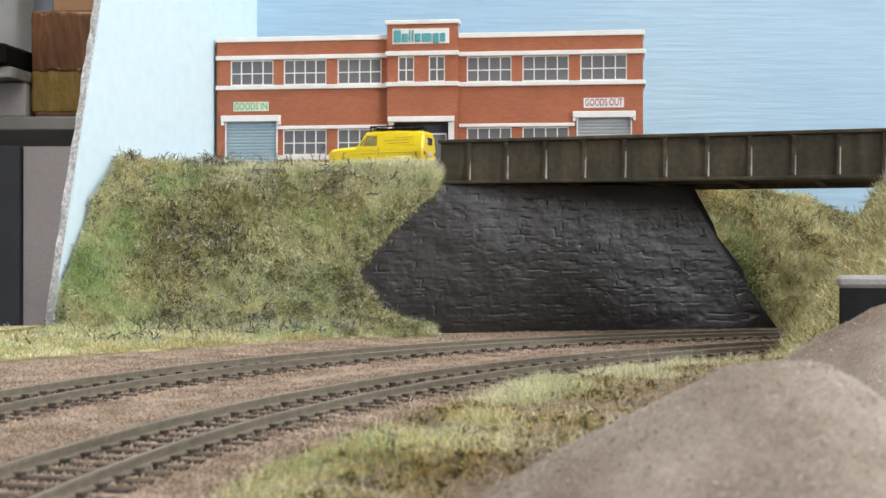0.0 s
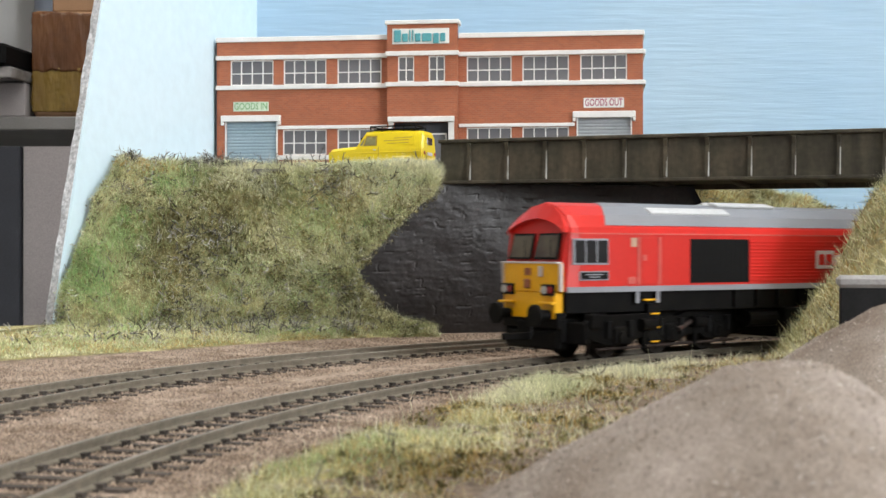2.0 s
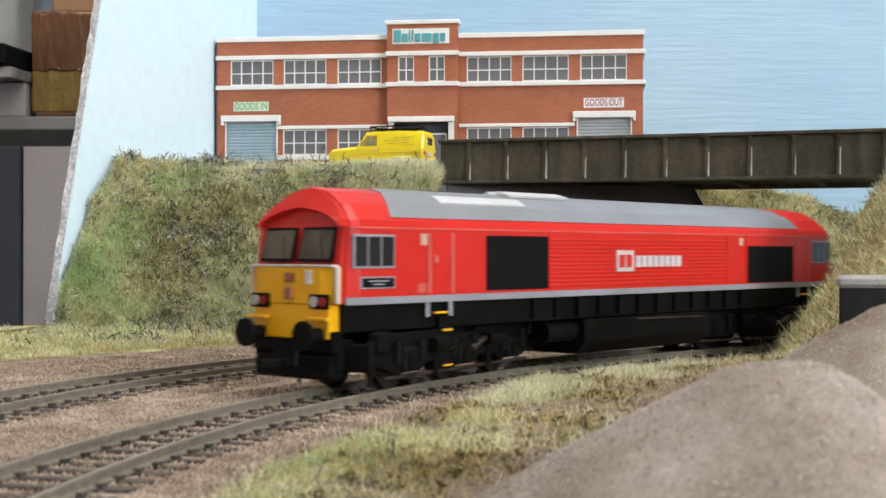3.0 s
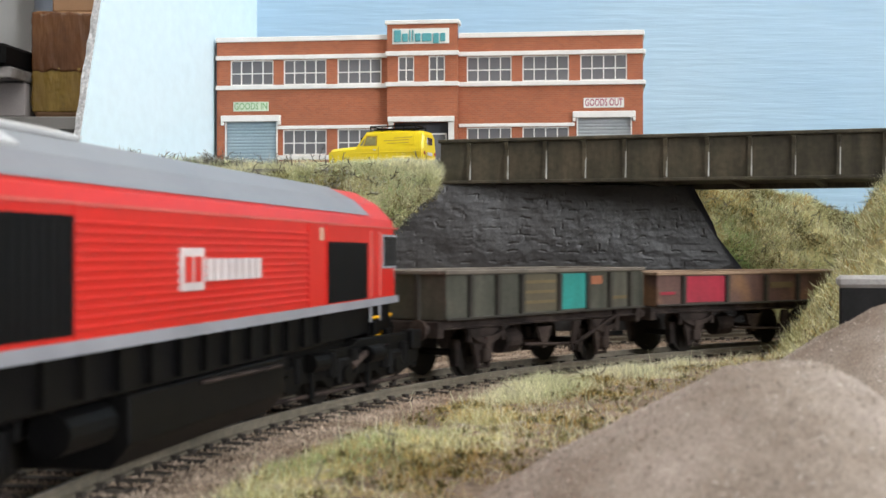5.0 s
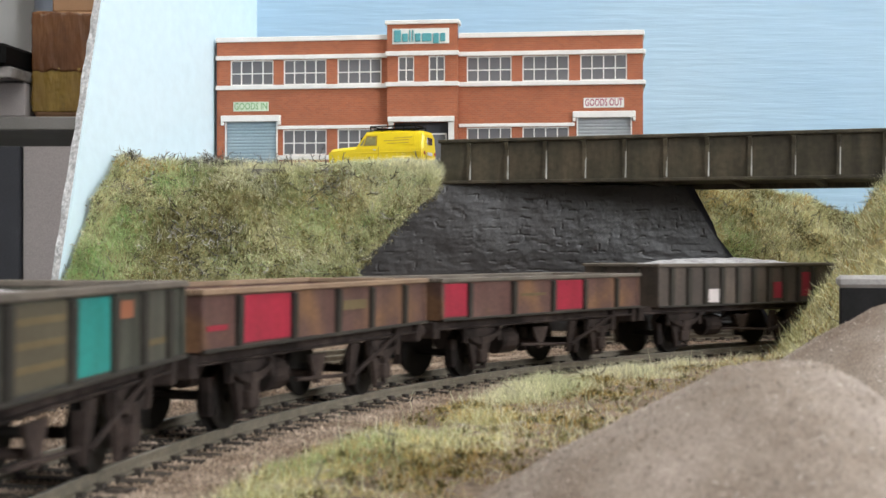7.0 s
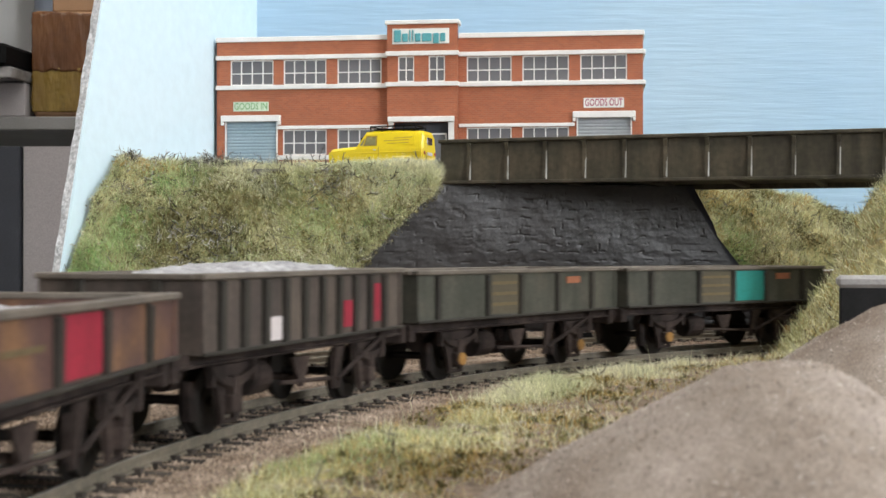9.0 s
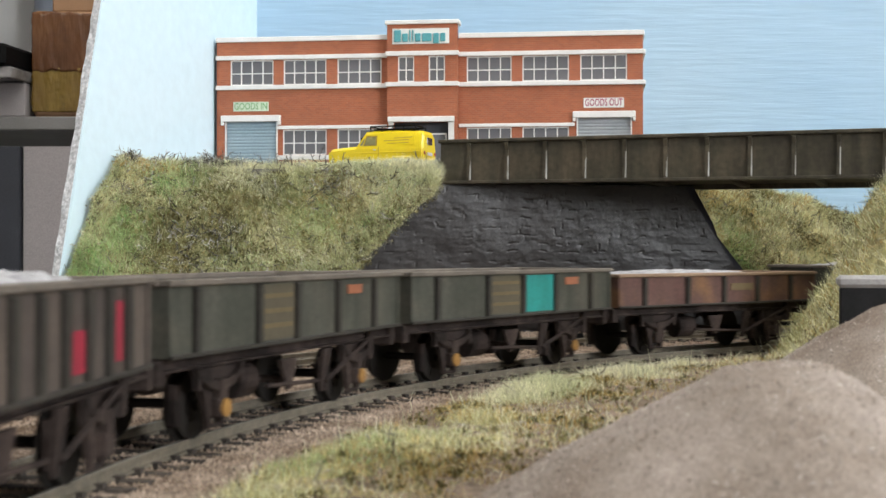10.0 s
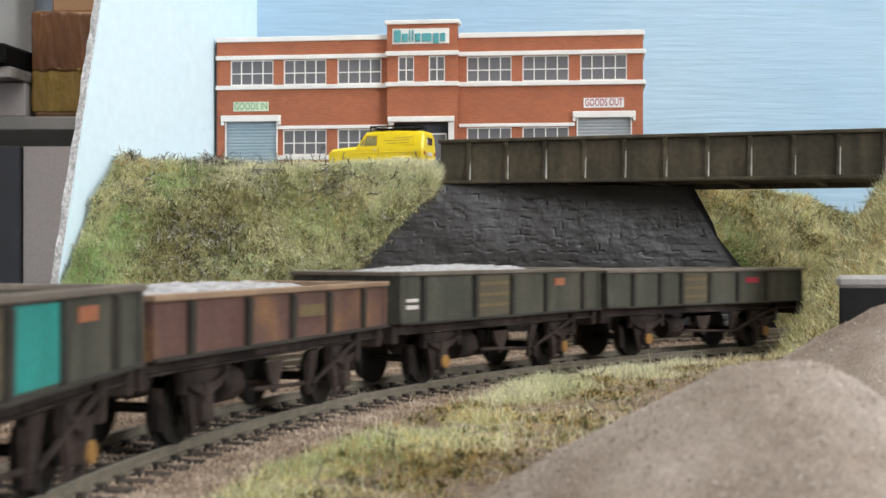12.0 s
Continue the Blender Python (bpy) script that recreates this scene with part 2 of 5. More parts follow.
M_WRAP = mat("grey_clear_wrap", (0.16, 0.155, 0.16), (0.30, 0.29, 0.29), 60, 0.2, bump=4.0, bscale=90, fleck=0.2)
M_BASE = mat("plywood_baseboard", (0.40, 0.28, 0.16), None, 20, 0.7)


# ---- building helpers (millimetres in, metres out) ----
def box(bm, x0, x1, y0, y1, z0, z1):
    v = [bm.verts.new((x, y, z)) for z in (z0, z1) for x, y in ((x0, y0), (x1, y0), (x1, y1), (x0, y1))]
    for f in ((3, 2, 1, 0), (4, 5, 6, 7), (0, 1, 5, 4), (1, 2, 6, 5), (2, 3, 7, 6), (3, 0, 4, 7)):
        bm.faces.new([v[i] for i in f])
    return bm


def rod(bm, p, q, r, n=8, r2=None):
    p, q = Vector(p), Vector(q)
    d = (q - p).normalized()
    a = d.orthogonal().normalized()
    b = d.cross(a)
    r2 = r if r2 is None else r2
    ring = []
    for c, rr in ((p, r), (q, r2)):
        ring.append([bm.verts.new(c + (a * math.cos(2 * math.pi * i / n) + b * math.sin(2 * math.pi * i / n)) * rr) for i in range(n)])
    for i in range(n):
        j = (i + 1) % n
        bm.faces.new((ring[0][i], ring[0][j], ring[1][j], ring[1][i]))
    bm.faces.new(ring[0][::-1])
    bm.faces.new(ring[1])
    return bm


def slab(bm, pts, axis, a0, a1):
    """A polygon pushed from a0 to a1 along an axis; pts are the two other coordinates in order."""
    def at(u, w, a):
        return {"x": (a, u, w), "y": (u, a, w), "z": (u, w, a)}[axis]
    lo = [bm.verts.new(at(u, w, a0)) for u, w in pts]
    hi = [bm.verts.new(at(u, w, a1)) for u, w in pts]
    n = len(pts)
    bm.faces.new(lo)
    bm.faces.new(hi[::-1])
    for i in range(n):
        j = (i + 1) % n
        bm.faces.new((lo[j], lo[i], hi[i], hi[j]))
    return bm


def loft(bm, sections, caps=True):
    """Skin a run of closed sections with equal numbers of points."""
    rows = [[bm.verts.new(p) for p in s] for s in sections]
    n = len(rows[0])
    for a, b in zip(rows, rows[1:]):
        for i in range(n):
            j = (i + 1) % n
            bm.faces.new((a[i], a[j], b[j], b[i]))
    if caps:
        bm.faces.new(rows[0][::-1])
        bm.faces.new(rows[-1])
    return bm


def finish(name, bm, material, bevel=0.0, smooth=False):
    if bevel:
        bmesh.ops.bevel(bm, geom=list(bm.edges), offset=bevel, segments=1, affect="EDGES", clamp_overlap=True)
    bmesh.ops.recalc_face_normals(bm, faces=list(bm.faces))
    bmesh.ops.scale(bm, vec=(MM, MM, MM), verts=list(bm.verts))
    me = bpy.data.meshes.new(name)
    bm.to_mesh(me)
    bm.free()
    me.materials.append(material)
    if smooth:
        me.polygons.foreach_set("use_smooth", [True] * len(me.polygons))
    return me


def part(name, bm, material, parent=None, label="", bevel=0.0, smooth=False):
    ob = new(name, finish(name, bm, material, bevel, smooth))
    if parent:
        ob.parent = parent
    if label:
        ob["label"] = label
    return ob


def bx(name, material, parent, x0, x1, y0, y1, z0, z1, bevel=0.0, label=""):
    return part(name, box(bmesh.new(), x0, x1, y0, y1, z0, z1), material, parent, label, bevel)


def thing(name, label, category, m=None, group="", kind=""):
    ob = new(name)
    ob.empty_display_size = 0.01
    if m is not None:
        ob.matrix_basis = m
    return tagged(ob, label, category, group, kind)


def raw(name, verts, faces, material, parent=None, smooth=False):
    """A mesh from computed arrays in millimetres."""
    me = bpy.data.meshes.new(name)
    me.from_pydata((np.asarray(verts, float) * MM).tolist(), [], faces.tolist() if isinstance(faces, np.ndarray) else faces)
    me.materials.append(material)
    if smooth:
        me.polygons.foreach_set("use_smooth", [True] * len(me.polygons))
    ob = new(name, me)
    if parent:
        ob.parent = parent
    return ob


def at(x, y, z, rx=0, ry=0, rz=0):
    return pose(x * MM, y * MM, z * MM, rx, ry, rz)


def nz(x, y, z=0.0, s=0.05):
    return noise.fractal(Vector((x * s, y * s, z * s)), 0.8, 2.1, 4)


# ---- the two tracks and the train's path ----
C1, R1 = Vector((367.9, 133.9)), 436.7
C2, R2 = Vector((263.1, 212.1)), 380.2
TURN_END = 1.53


def curve_point(c, r, s):
    """Place on the line: straight, then a left-hand bend of radius r, then straight again."""
    end = TURN_END * r
    if s < 0:
        return Vector((c.x - s, c.y + r))
    th = min(s, end) / r
    p = Vector((c.x - r * math.sin(th), c.y + r * math.cos(th)))
    if s > end:
        p += Vector((-math.cos(th), -math.sin(th))) * (s - end)
    return p


def train_at(t):
    u = t - 2.2
    return 269.6 + 117.96 * u + 0.7273 * u * u - 0.0399 * u ** 3


def vehicle_pose(s, half):
    a, b = curve_point(C1, R1, s + half), curve_point(C1, R1, s - half)
    m, d = (a + b) / 2, a - b
    return at(m.x, m.y, 0, 0, 0, math.degrees(math.atan2(d.y, d.x)))


# ---- room shell round the layout ----
def room():
    def st(name, bm, m, label):
        return tagged(part(name, bm, m), label, "room", kind="structure")
    st("floor", box(bmesh.new(), -2000, 2000, -1900, 2000, -1050, -1000), M_ROOMFLOOR, "grey carpet floor of the hobby room")
    st("ceiling", box(bmesh.new(), -2000, 2000, -1900, 2000, 1300, 1350), M_WALL, "plain off-white ceiling")
    st("wall_north", box(bmesh.new(), -2000, 2000, 2000, 2050, -1000, 1300), M_WALL, "plain off-white room wall")
    st("wall_west", box(bmesh.new(), -2050, -2000, -1900, 2000, -1000, 1300), M_WALL, "plain off-white room wall")
    st("wall_south", box(bmesh.new(), -2000, 2000, -1950, -1900, -1000, 1300), M_WALL, "plain off-white room wall")
    bm = bmesh.new()
    box(bm, 2000, 2050, -1080, 2000, -1000, 1300)
    box(bm, 2000, 2050, -1900, -1880, -1000, 1300)
    box(bm, 2000, 2050, -1880, -1080, -1000, 220)
    box(bm, 2000, 2050, -1880, -1080, 1100, 1300)
    st("wall_east", bm, M_WALL, "off-white room wall with a wide window")
    lum = thing("ceiling_light", "long flat ceiling light with a white frame", "lamp", at(50, 360, 1195))
    bx("frame", M_WHITE, lum, -670, 670, -470, 470, 20, 105, 4)


room()


# ---- baseboard and ground ----
def ground():
    bm = slab(bmesh.new(), [(-900, -600), (2000, -600), (2000, 800), (-108, 800), (-172, 556), (-178, 522), (-900, 380)], "z", -40, -3)
    tagged(part("ground", bm, M_BALLAST), "brown ballast ground of the model railway baseboard", "ground", kind="structure")
    bm = bmesh.new()
    for x in (-850, 1900):
        for y in (-550, 360):
            box(bm, x, x + 50, y, y + 50, -1000, -40)
    tagged(part("trestle_legs", bm, M_BASE), "timber legs under the baseboard", "support", kind="structure")


ground()


def grid_mesh(name, fn, nu, nv, material, smooth=True):
    v = [fn(i / nu, j / nv) for j in range(nv + 1) for i in range(nu + 1)]
    w = nu + 1
    f = [(j * w + i, j * w + i + 1, (j + 1) * w + i + 1, (j + 1) * w + i) for j in range(nv) for i in range(nu)]
    return raw(name, v, f, material, smooth=smooth)


def lerp_table(t, table):
    for (a, va), (b, vb) in zip(table, table[1:]):
        if t <= b:
            k = max(0.0, (t - a) / (b - a))
            return va + (vb - va) * k
    return table[-1][1]


# ---- grassed slopes ----
EDGE = [(-300, 380), (-151, 446), (-104, 498), (-67, 545), (-33, 574), (-6, 592)]
TOE = [(-300, 470), (-182, 512), (-168, 552), (-33, 573), (-6, 576)]
WIDE = [(-166, 56), (-80, 55), (-40, 36), (0, 27)]
XEND = [(0.0, -1), (0.14, -4), (0.19, -18), (0.24, -30), (0.35, -39), (0.49, -23), (0.65, -4), (0.75, -1), (1.0, -1)]


def bank_left(u, v):
    """Apron, face and shoulder of the cutting side left of the bridge."""
    xr = lerp_table(v, XEND)
    x = -300 + (xr + 300) * u
    if v >= 0.18:
        x = max(x, -162.0)
    toe, wide = lerp_table(x, TOE), lerp_table(x, WIDE)
    crest = lerp_table(x, [(-150, 77.5), (-120, 75.5), (-60, 74.0), (0, 73.2)])
    if v < 0.18:
        k = v / 0.18
        e = min(lerp_table(x, EDGE), toe - 6)
        y, z = e + (toe - e) * k, -2.9 + 5.0 * k
    elif v < 0.88:
        g = (v - 0.18) / 0.70
        y, z = toe + wide * g, 2.1 + (crest - 2.1) * (1 - (1 - g) ** 1.5)
    else:
        k = (v - 0.88) / 0.12
        y, z = toe + wide + 16 * k, crest + (73.6 - crest) * k
    board = -161.5 + (y - 560) * 0.295
    if v >= 0.18:
        x = max(x, board)
    a = 0.3 if v < 0.03 else 1.0
    n1, n2 = nz(x, z, y, 0.035), nz(x, z, y, 0.12)
    return (x, y - (3.4 * n1 + 1.5 * n2) * a * (0.3 if v > 0.85 else 1), z + (1.2 * n1 + 1.0 * n2) * a)


def bank_right(u, v):
    x = 108 + 300 * u
    y0 = min(611 + (x - 57) * 0.265, 646)
    y = y0 + 3 + 110 * v
    top = lerp_table(x, [(108, 78), (150, 74), (174, 70), (198, 67), (226, 56), (260, 52), (420, 50)])
    g = min(1.0, 110 * v / 72)
    z = -4 + top * (1 - (1 - g) ** 1.4)
    n1, n2 = nz(x, z, y + 90, 0.04), nz(x, z, y + 50, 0.13)
    return (x, y - (3.0 * n1 + 1.5 * n2) * min(1, 8 * v), z + 4.5 * n1 * g + 1.5 * n2)


def bank_near(u, v):
    x, y = 108 + 330 * u, 395 + 150 * v
    r = math.hypot(x - C1.x, y - C1.y)
    h = lerp_table(x, [(108, -4), (114, -3), (123, 6), (137, 25), (143, 37), (152, 55), (168, 62), (195, 50), (235, 12), (440, 4)])
    h *= min(1.0, max(0.0, (y - 395) / 40))
    z = min(h, (410.5 - r) * 3.6)
    n = nz(x, y, 30, 0.07)
    return (x, y, max(-4.5, z + 2.2 * n))


def verge(u, v):
    """Rough grass on the inside of the bend."""
    r, th = 245 + 168 * v, 0.42 + 1.2 * u
    x, y = C1.x - r * math.sin(th), C1.y + r * math.cos(th)
    d = 413 - r
    z = -4 + min(1.0, d / 20) * 2.4 + min(d, 40) * 0.04
    z += 2.2 * max(0, nz(x, y, 5, 0.035)) + 1.2 * nz(x, y, 9, 0.1) + 1.4 * math.exp(-((x - 26) ** 2 + (y - 345) ** 2) / 500)
    if v > 0.97:
        z = -4.2
    return (x, y, z)


for nm, fn, nu, nv, m, lab in (
        ("embankment", bank_left, 240, 90, M_SOIL, "grass-covered railway embankment with scrub and twigs"),
        ("embankment_beyond_bridge", bank_right, 110, 60, M_SOIL, "grassy slope behind the bridge abutment"),
        ("embankment_beside_track", bank_near, 110, 60, M_SOIL, "rough grass slope beside the track"),
        ("verge", verge, 150, 60, M_DIRT, "earthy track verge with rough grass")):
    ob = grid_mesh(nm, fn, nu, nv, m)
    tagged(ob, lab, "embankment", kind="structure")


LATTICE = {}


def lattice(fn, nu=300, nv=150):
    """Places and normals of a surface on an even grid, worked out once."""
    if fn not in LATTICE:
        P = np.array([[fn(i / nu, j / nv) for i in range(nu + 1)] for j in range(nv + 1)], float)
        du, dv = np.gradient(P, axis=1), np.gradient(P, axis=0)
        N = np.cross(du, dv)
        N /= np.maximum(np.linalg.norm(N, axis=2), 1e-9)[:, :, None]
        N[N[:, :, 2] < 0] *= -1
        LATTICE[fn] = (P, N)
    return LATTICE[fn]


def strewn(fn, count, seed, accept=None, umin=0.0, umax=1.0, vmin=0.0, vmax=1.0):
    """Random places on a surface with its normals, thinned by accept(place)."""
    P, N = lattice(fn)
    nv, nu = P.shape[0] - 1, P.shape[1] - 1
    rng = np.random.default_rng(seed)
    K = None
    if accept:
        K = np.zeros(P.shape[:2])
        for j in range(max(0, int(vmin * nv) - 1), min(nv, int(vmax * nv) + 2) + 1):
            for i in range(max(0, int(umin * nu) - 1), min(nu, int(umax * nu) + 2) + 1):
                K[j, i] = accept(Vector(P[j, i]))
    pts, nrm, have = [], [], 0
    for _ in range(400):
        u, v = rng.uniform(umin, umax, 60000) * nu, rng.uniform(vmin, vmax, 60000) * nv
        i, j = np.minimum(u.astype(int), nu - 1), np.minimum(v.astype(int), nv - 1)
        a, b = u - i, v - j

        def mixed(A):
            w = (a, b) if A.ndim == 2 else (a[:, None], b[:, None])
            return (A[j, i] * (1 - w[0]) + A[j, i + 1] * w[0]) * (1 - w[1]) + (A[j + 1, i] * (1 - w[0]) + A[j + 1, i + 1] * w[0]) * w[1]
        ok = rng.random(60000) < mixed(K) if accept else np.ones(60000, bool)
        pts.append(mixed(P)[ok])
        nrm.append(mixed(N)[ok])
        have += int(ok.sum())
        if have >= count:
            break
    P2, N2 = np.concatenate(pts)[:count], np.concatenate(nrm)[:count]
    return P2, N2 / np.maximum(np.linalg.norm(N2, axis=1), 1e-9)[:, None]


def blades(name, label, places, material, lo, hi, width, seed, lean=0.55, per=1, spread=0.0):
    """Thin bent fibres, two triangles each, joined."""
    P, N = places
    rng = np.random.default_rng(seed)
    P, N = np.repeat(P, per, 0), np.repeat(N, per, 0)
    k = len(P)
    P = P + rng.normal(0, 1, (k, 3)) * spread * np.array([1, 1, 0.2])
    up = N * 0.45 + np.array([0, 0, 0.75]) + rng.normal(0, lean, (k, 3))
    up /= np.linalg.norm(up, axis=1)[:, None]
    side = np.cross(up, rng.normal(0, 1, (k, 3)))
    side /= np.linalg.norm(side, axis=1)[:, None]
    ln = rng.uniform(lo, hi, k)[:, None]
    w = width * rng.uniform(0.6, 1.3, k)[:, None]
    droop = rng.normal(0, 0.35, (k, 3))
    base = P - up * 0.6
    mid = P + up * ln * 0.55
    tip = mid + (up + droop) * ln * 0.45
    V = np.stack([base - side * w, base + side * w, mid + side * w * 0.6, mid - side * w * 0.6, tip], 1).reshape(-1, 3)
    i = np.arange(k)[:, None] * 5
    F = [tuple(q) for q in (i + np.array([0, 1, 2, 3])).tolist()] + [tuple(q) for q in (i + np.array([3, 2, 4])).tolist()]
    ob = raw(name, V, F, material)
    return tagged(ob, label, "grass", kind="stuff")


def clumps(name, label, places, material, size, seed, bits=26):
    """Loose tufts of scatter: many tiny flakes round a centre."""
    P, N = places
    rng = np.random.default_rng(seed)
    k = len(P)
    s = rng.uniform(0.5, 1.3, k) * size
    C = np.repeat(P, bits, 0) + rng.normal(0, 0.5, (k * bits, 3)) * np.repeat(s, bits)[:, None] * np.array([1, 1, 0.7])
    T = rng.normal(0, 1, (k * bits, 3, 3)) * 0.42
    V = (C[:, None, :] + T).reshape(-1, 3)
    F = np.arange(len(V)).reshape(-1, 3)
    return tagged(raw(name, V, F, material), label, "foliage", kind="stuff")


def twigs(name, label, places, material, seed, lo=3, hi=8, thick=1.0, proud=1.5):
    """Short forked sticks as thin three-sided rods."""
    P, N = places
    rng = random.Random(seed)
    V, F = [], []

    def stick(p, d, ln, r):
        a = d.orthogonal().normalized()
        b = d.cross(a)
        q = p + d * ln
        i = len(V)
        for c, rr in ((p, r), (q, r * 0.55)):
            for k in range(3):
                V.append(tuple(c + (a * math.cos(2.1 * k) + b * math.sin(2.1 * k)) * rr))
        F.extend([(i, i + 1, i + 4, i + 3), (i + 1, i + 2, i + 5, i + 4), (i + 2, i, i + 3, i + 5)])
        return q

    for p, n in zip(P, N):
        p, n = Vector(p) + Vector(n) * rng.uniform(0.6, 1.0) * proud, Vector(n)
        d = (n * 0.7 + Vector((rng.gauss(0, 1), rng.gauss(0, 1), rng.gauss(0, 0.7)))).normalized()
        ln, r = rng.uniform(lo, hi), rng.uniform(0.16, 0.34) * thick
        q = p
        for s in range(3):
            q2 = stick(q, d, ln / 3, r)
            for _ in range(rng.choice((0, 1, 2))):
                d2 = (d + Vector((rng.gauss(0, 0.8), rng.gauss(0, 0.8), rng.gauss(0, 0.8)))).normalized()
                stick(q2, d2, ln * rng.uniform(0.2, 0.4), r * 0.7)
            q, r = q2, r * 0.8
            d = (d + Vector((rng.gauss(0, 0.35), rng.gauss(0, 0.35), rng.gauss(0, 0.35)))).normalized()
    return tagged(raw(name, V, F, material), label, "twigs", kind="stuff")


def patch(seed, s, lo, hi):
    def fn(p):
        k = nz(p.x + seed * 37, p.y, p.z, s) * 0.9 + 0.5
        return min(1.0, max(0.0, (k - lo) / (hi - lo)))
    return fn


def spots(items, base=0.0, plane="xz", wob=0.9):
    """Share of cover: soft patches (across, along, radius, strength) broken up by noise."""
    def fn(p):
        b = p.z if plane == "xz" else p.y
        k = base + sum(a * math.exp(-((p.x - x) ** 2 + (b - w) ** 2) / (r * r)) for x, w, r, a in items)
        return min(1.0, max(0.0, k * (1 + wob * 1.6 * nz(p.x, p.y, p.z + 40, 0.11))))
    return fn


BLU = 0.455
DARK = [(-116, 46, 24, 1.0), (-93, 52, 15, 0.8), (-62, 30, 10, 0.5), (-36, 22, 12, 0.7), (-122, 27, 13, 0.6), (-45, 50, 10, 0.4), (-82, 32, 14, 0.5), (-78, 64, 9, 0.5)]
PALE = [(-78, 15, 16, 0.9), (-57, 9, 17, 1.0), (-14, 70, 13, 1.0), (-57, 36, 10, 0.8), (-100, 12, 11, 0.7), (-25, 62, 11, 0.6), (-40, 72, 10, 0.8), (-90, 70, 12, 0.5)]
FRESH = [(-149, 20, 12, 1.0), (-144, 43, 10, 1.0), (-21, 48, 13, 0.6), (-57, 46, 9, 0.6), (-123, 66, 10, 0.6), (-130, 10, 10, 0.4), (-60, 14, 14, 0.45), (-90, 20, 12, 0.3)]
RUST = [(-44, 64, 13, 1.0), (-136, 74, 9, 1.0), (-22, 64, 9, 0.6), (-48, 46, 9, 0.6), (-125, 20, 10, 0.25), (-100, 8, 12, 0.3), (-60, 58, 8, 0.5)]
STICKS = [(-117, 37, 9, 1.0), (-101, 38, 8, 1.0), (-95, 33, 7, 0.9), (-110, 5, 14, 0.6), (-60, 4, 14, 0.6), (-40, 20, 8, 0.8), (-30, 25, 6, 0.7), (-85, 8, 10, 0.7), (-52, 66, 8, 0.7), (-138, 60, 7, 0.5)]
dark_share, fresh_share, rust_share = spots(DARK), spots(FRESH), spots(RUST)
blades("grass", "short olive static grass on the embankment", strewn(bank_left, 74000, 1, lambda p: 1 - max(0.8 * dark_share(p), 0.7 * fresh_share(p), 0.6 * rust_share(p)), BLU, 1, 0.15, 1), M_GRASS, 1.8, 4.4, 0.075, 1, 0.7)
blades("dark_olive_grass", "dark olive grass patches on the embankment", strewn(bank_left, 26000, 46, spots(DARK, 0.06), BLU, 1, 0.15, 0.97), M_GRASS_OLIVE, 1.6, 4.0, 0.08, 46, 0.75)
blades("pale_grass", "pale yellowish grass on the embankment", strewn(bank_left, 40000, 2, spots(PALE, 0.10, "xz", 1.3), BLU, 1, 0.1, 1), M_GRASS_PALE, 2.0, 5.4, 0.09, 2, 0.75)
blades("mossy_grass", "yellow-green mossy grass on the embankment", strewn(bank_left, 28000, 47, spots(PALE[:2] + FRESH[2:4] + PALE[3:5], 0.12), BLU, 1, 0.1, 0.95), M_MOSS, 1.4, 3.4, 0.08, 47, 0.8)
blades("green_grass", "fresh green grass tufts on the embankment", strewn(bank_left, 20000, 3, spots(FRESH, 0.01), BLU, 1, 0.02, 0.95), M_GRASS_GREEN, 2.2, 5.2, 0.075, 3, 0.6)
blades("rusty_grass", "rust-brown dry grass on the embankment", strewn(bank_left, 11000, 4, spots(RUST, 0.03), BLU, 1, 0.1, 1), M_GRASS_RUST, 1.2, 3.0, 0.11, 4)
clumps("scatter", "dark olive ground scatter on the embankment", strewn(bank_left, 2000, 5, spots(DARK + STICKS, 0.10), BLU, 1, 0.12, 0.97), M_FOLIAGE, 2.4, 5)
twigs("twigs", "dark dry twigs caught in the grass", strewn(bank_left, 400, 6, spots(STICKS, 0.07), BLU, 1, 0.05, 0.98), M_TWIG, 6, 2.5, 6.5, 1.15, 3.0)
twigs("pale_twigs", "bleached twigs caught in the grass", strewn(bank_left, 480, 7, spots(STICKS, 0.07), BLU, 1, 0.05, 0.98), M_TWIG_PALE, 7, 1.8, 4.6, 1.0, 3.2)

crest_twig = lambda p: 0.9 * math.exp(-((p.x + 108) / 9) ** 2) + math.exp(-((p.x + 148) / 6) ** 2) + (0.18 if p.x < -62 else 0.02)
twigs("twigs", "tangled twigs along the crest of the embankment", strewn(bank_left, 150, 8, crest_twig, BLU, 1, 0.82, 0.92), M_TWIG, 8, 3, 7, 1.1, 3.0)
twigs("pale_twigs", "tangle of bleached heather at the crest", strewn(bank_left, 90, 9, crest_twig, BLU, 1, 0.82, 0.92), M_TWIG_PALE, 9, 2, 5, 0.9, 3.2)
clumps("scatter", "rust-brown tufts at the crest", strewn(bank_left, 260, 10, lambda p: math.exp(-((p.x + 138) / 12) ** 2), BLU, 1, 0.78, 0.93), M_GRASS_RUST, 2.6, 10)
blades("pale_grass", "long pale grass along the crest", strewn(bank_left, 9000, 40, lambda p: 0.45 + 0.55 * math.exp(-((p.x + 20) / 26) ** 2), BLU, 1, 0.78, 0.95), M_GRASS_PALE, 2.5, 5.5, 0.08, 40, 0.6)
blades("overhanging_grass", "ragged grass hanging over the edge of the stonework", strewn(bank_left, 8000, 45, None, 0.955, 1, 0.12, 0.74), M_GRASS, 1.6, 4.2, 0.075, 45, 0.8, 1, 1.2)
clumps("scatter", "dark scrub along the edge of the stonework", strewn(bank_left, 300, 48, None, 0.95, 1, 0.16, 0.7), M_FOLIAGE, 3.2, 48)
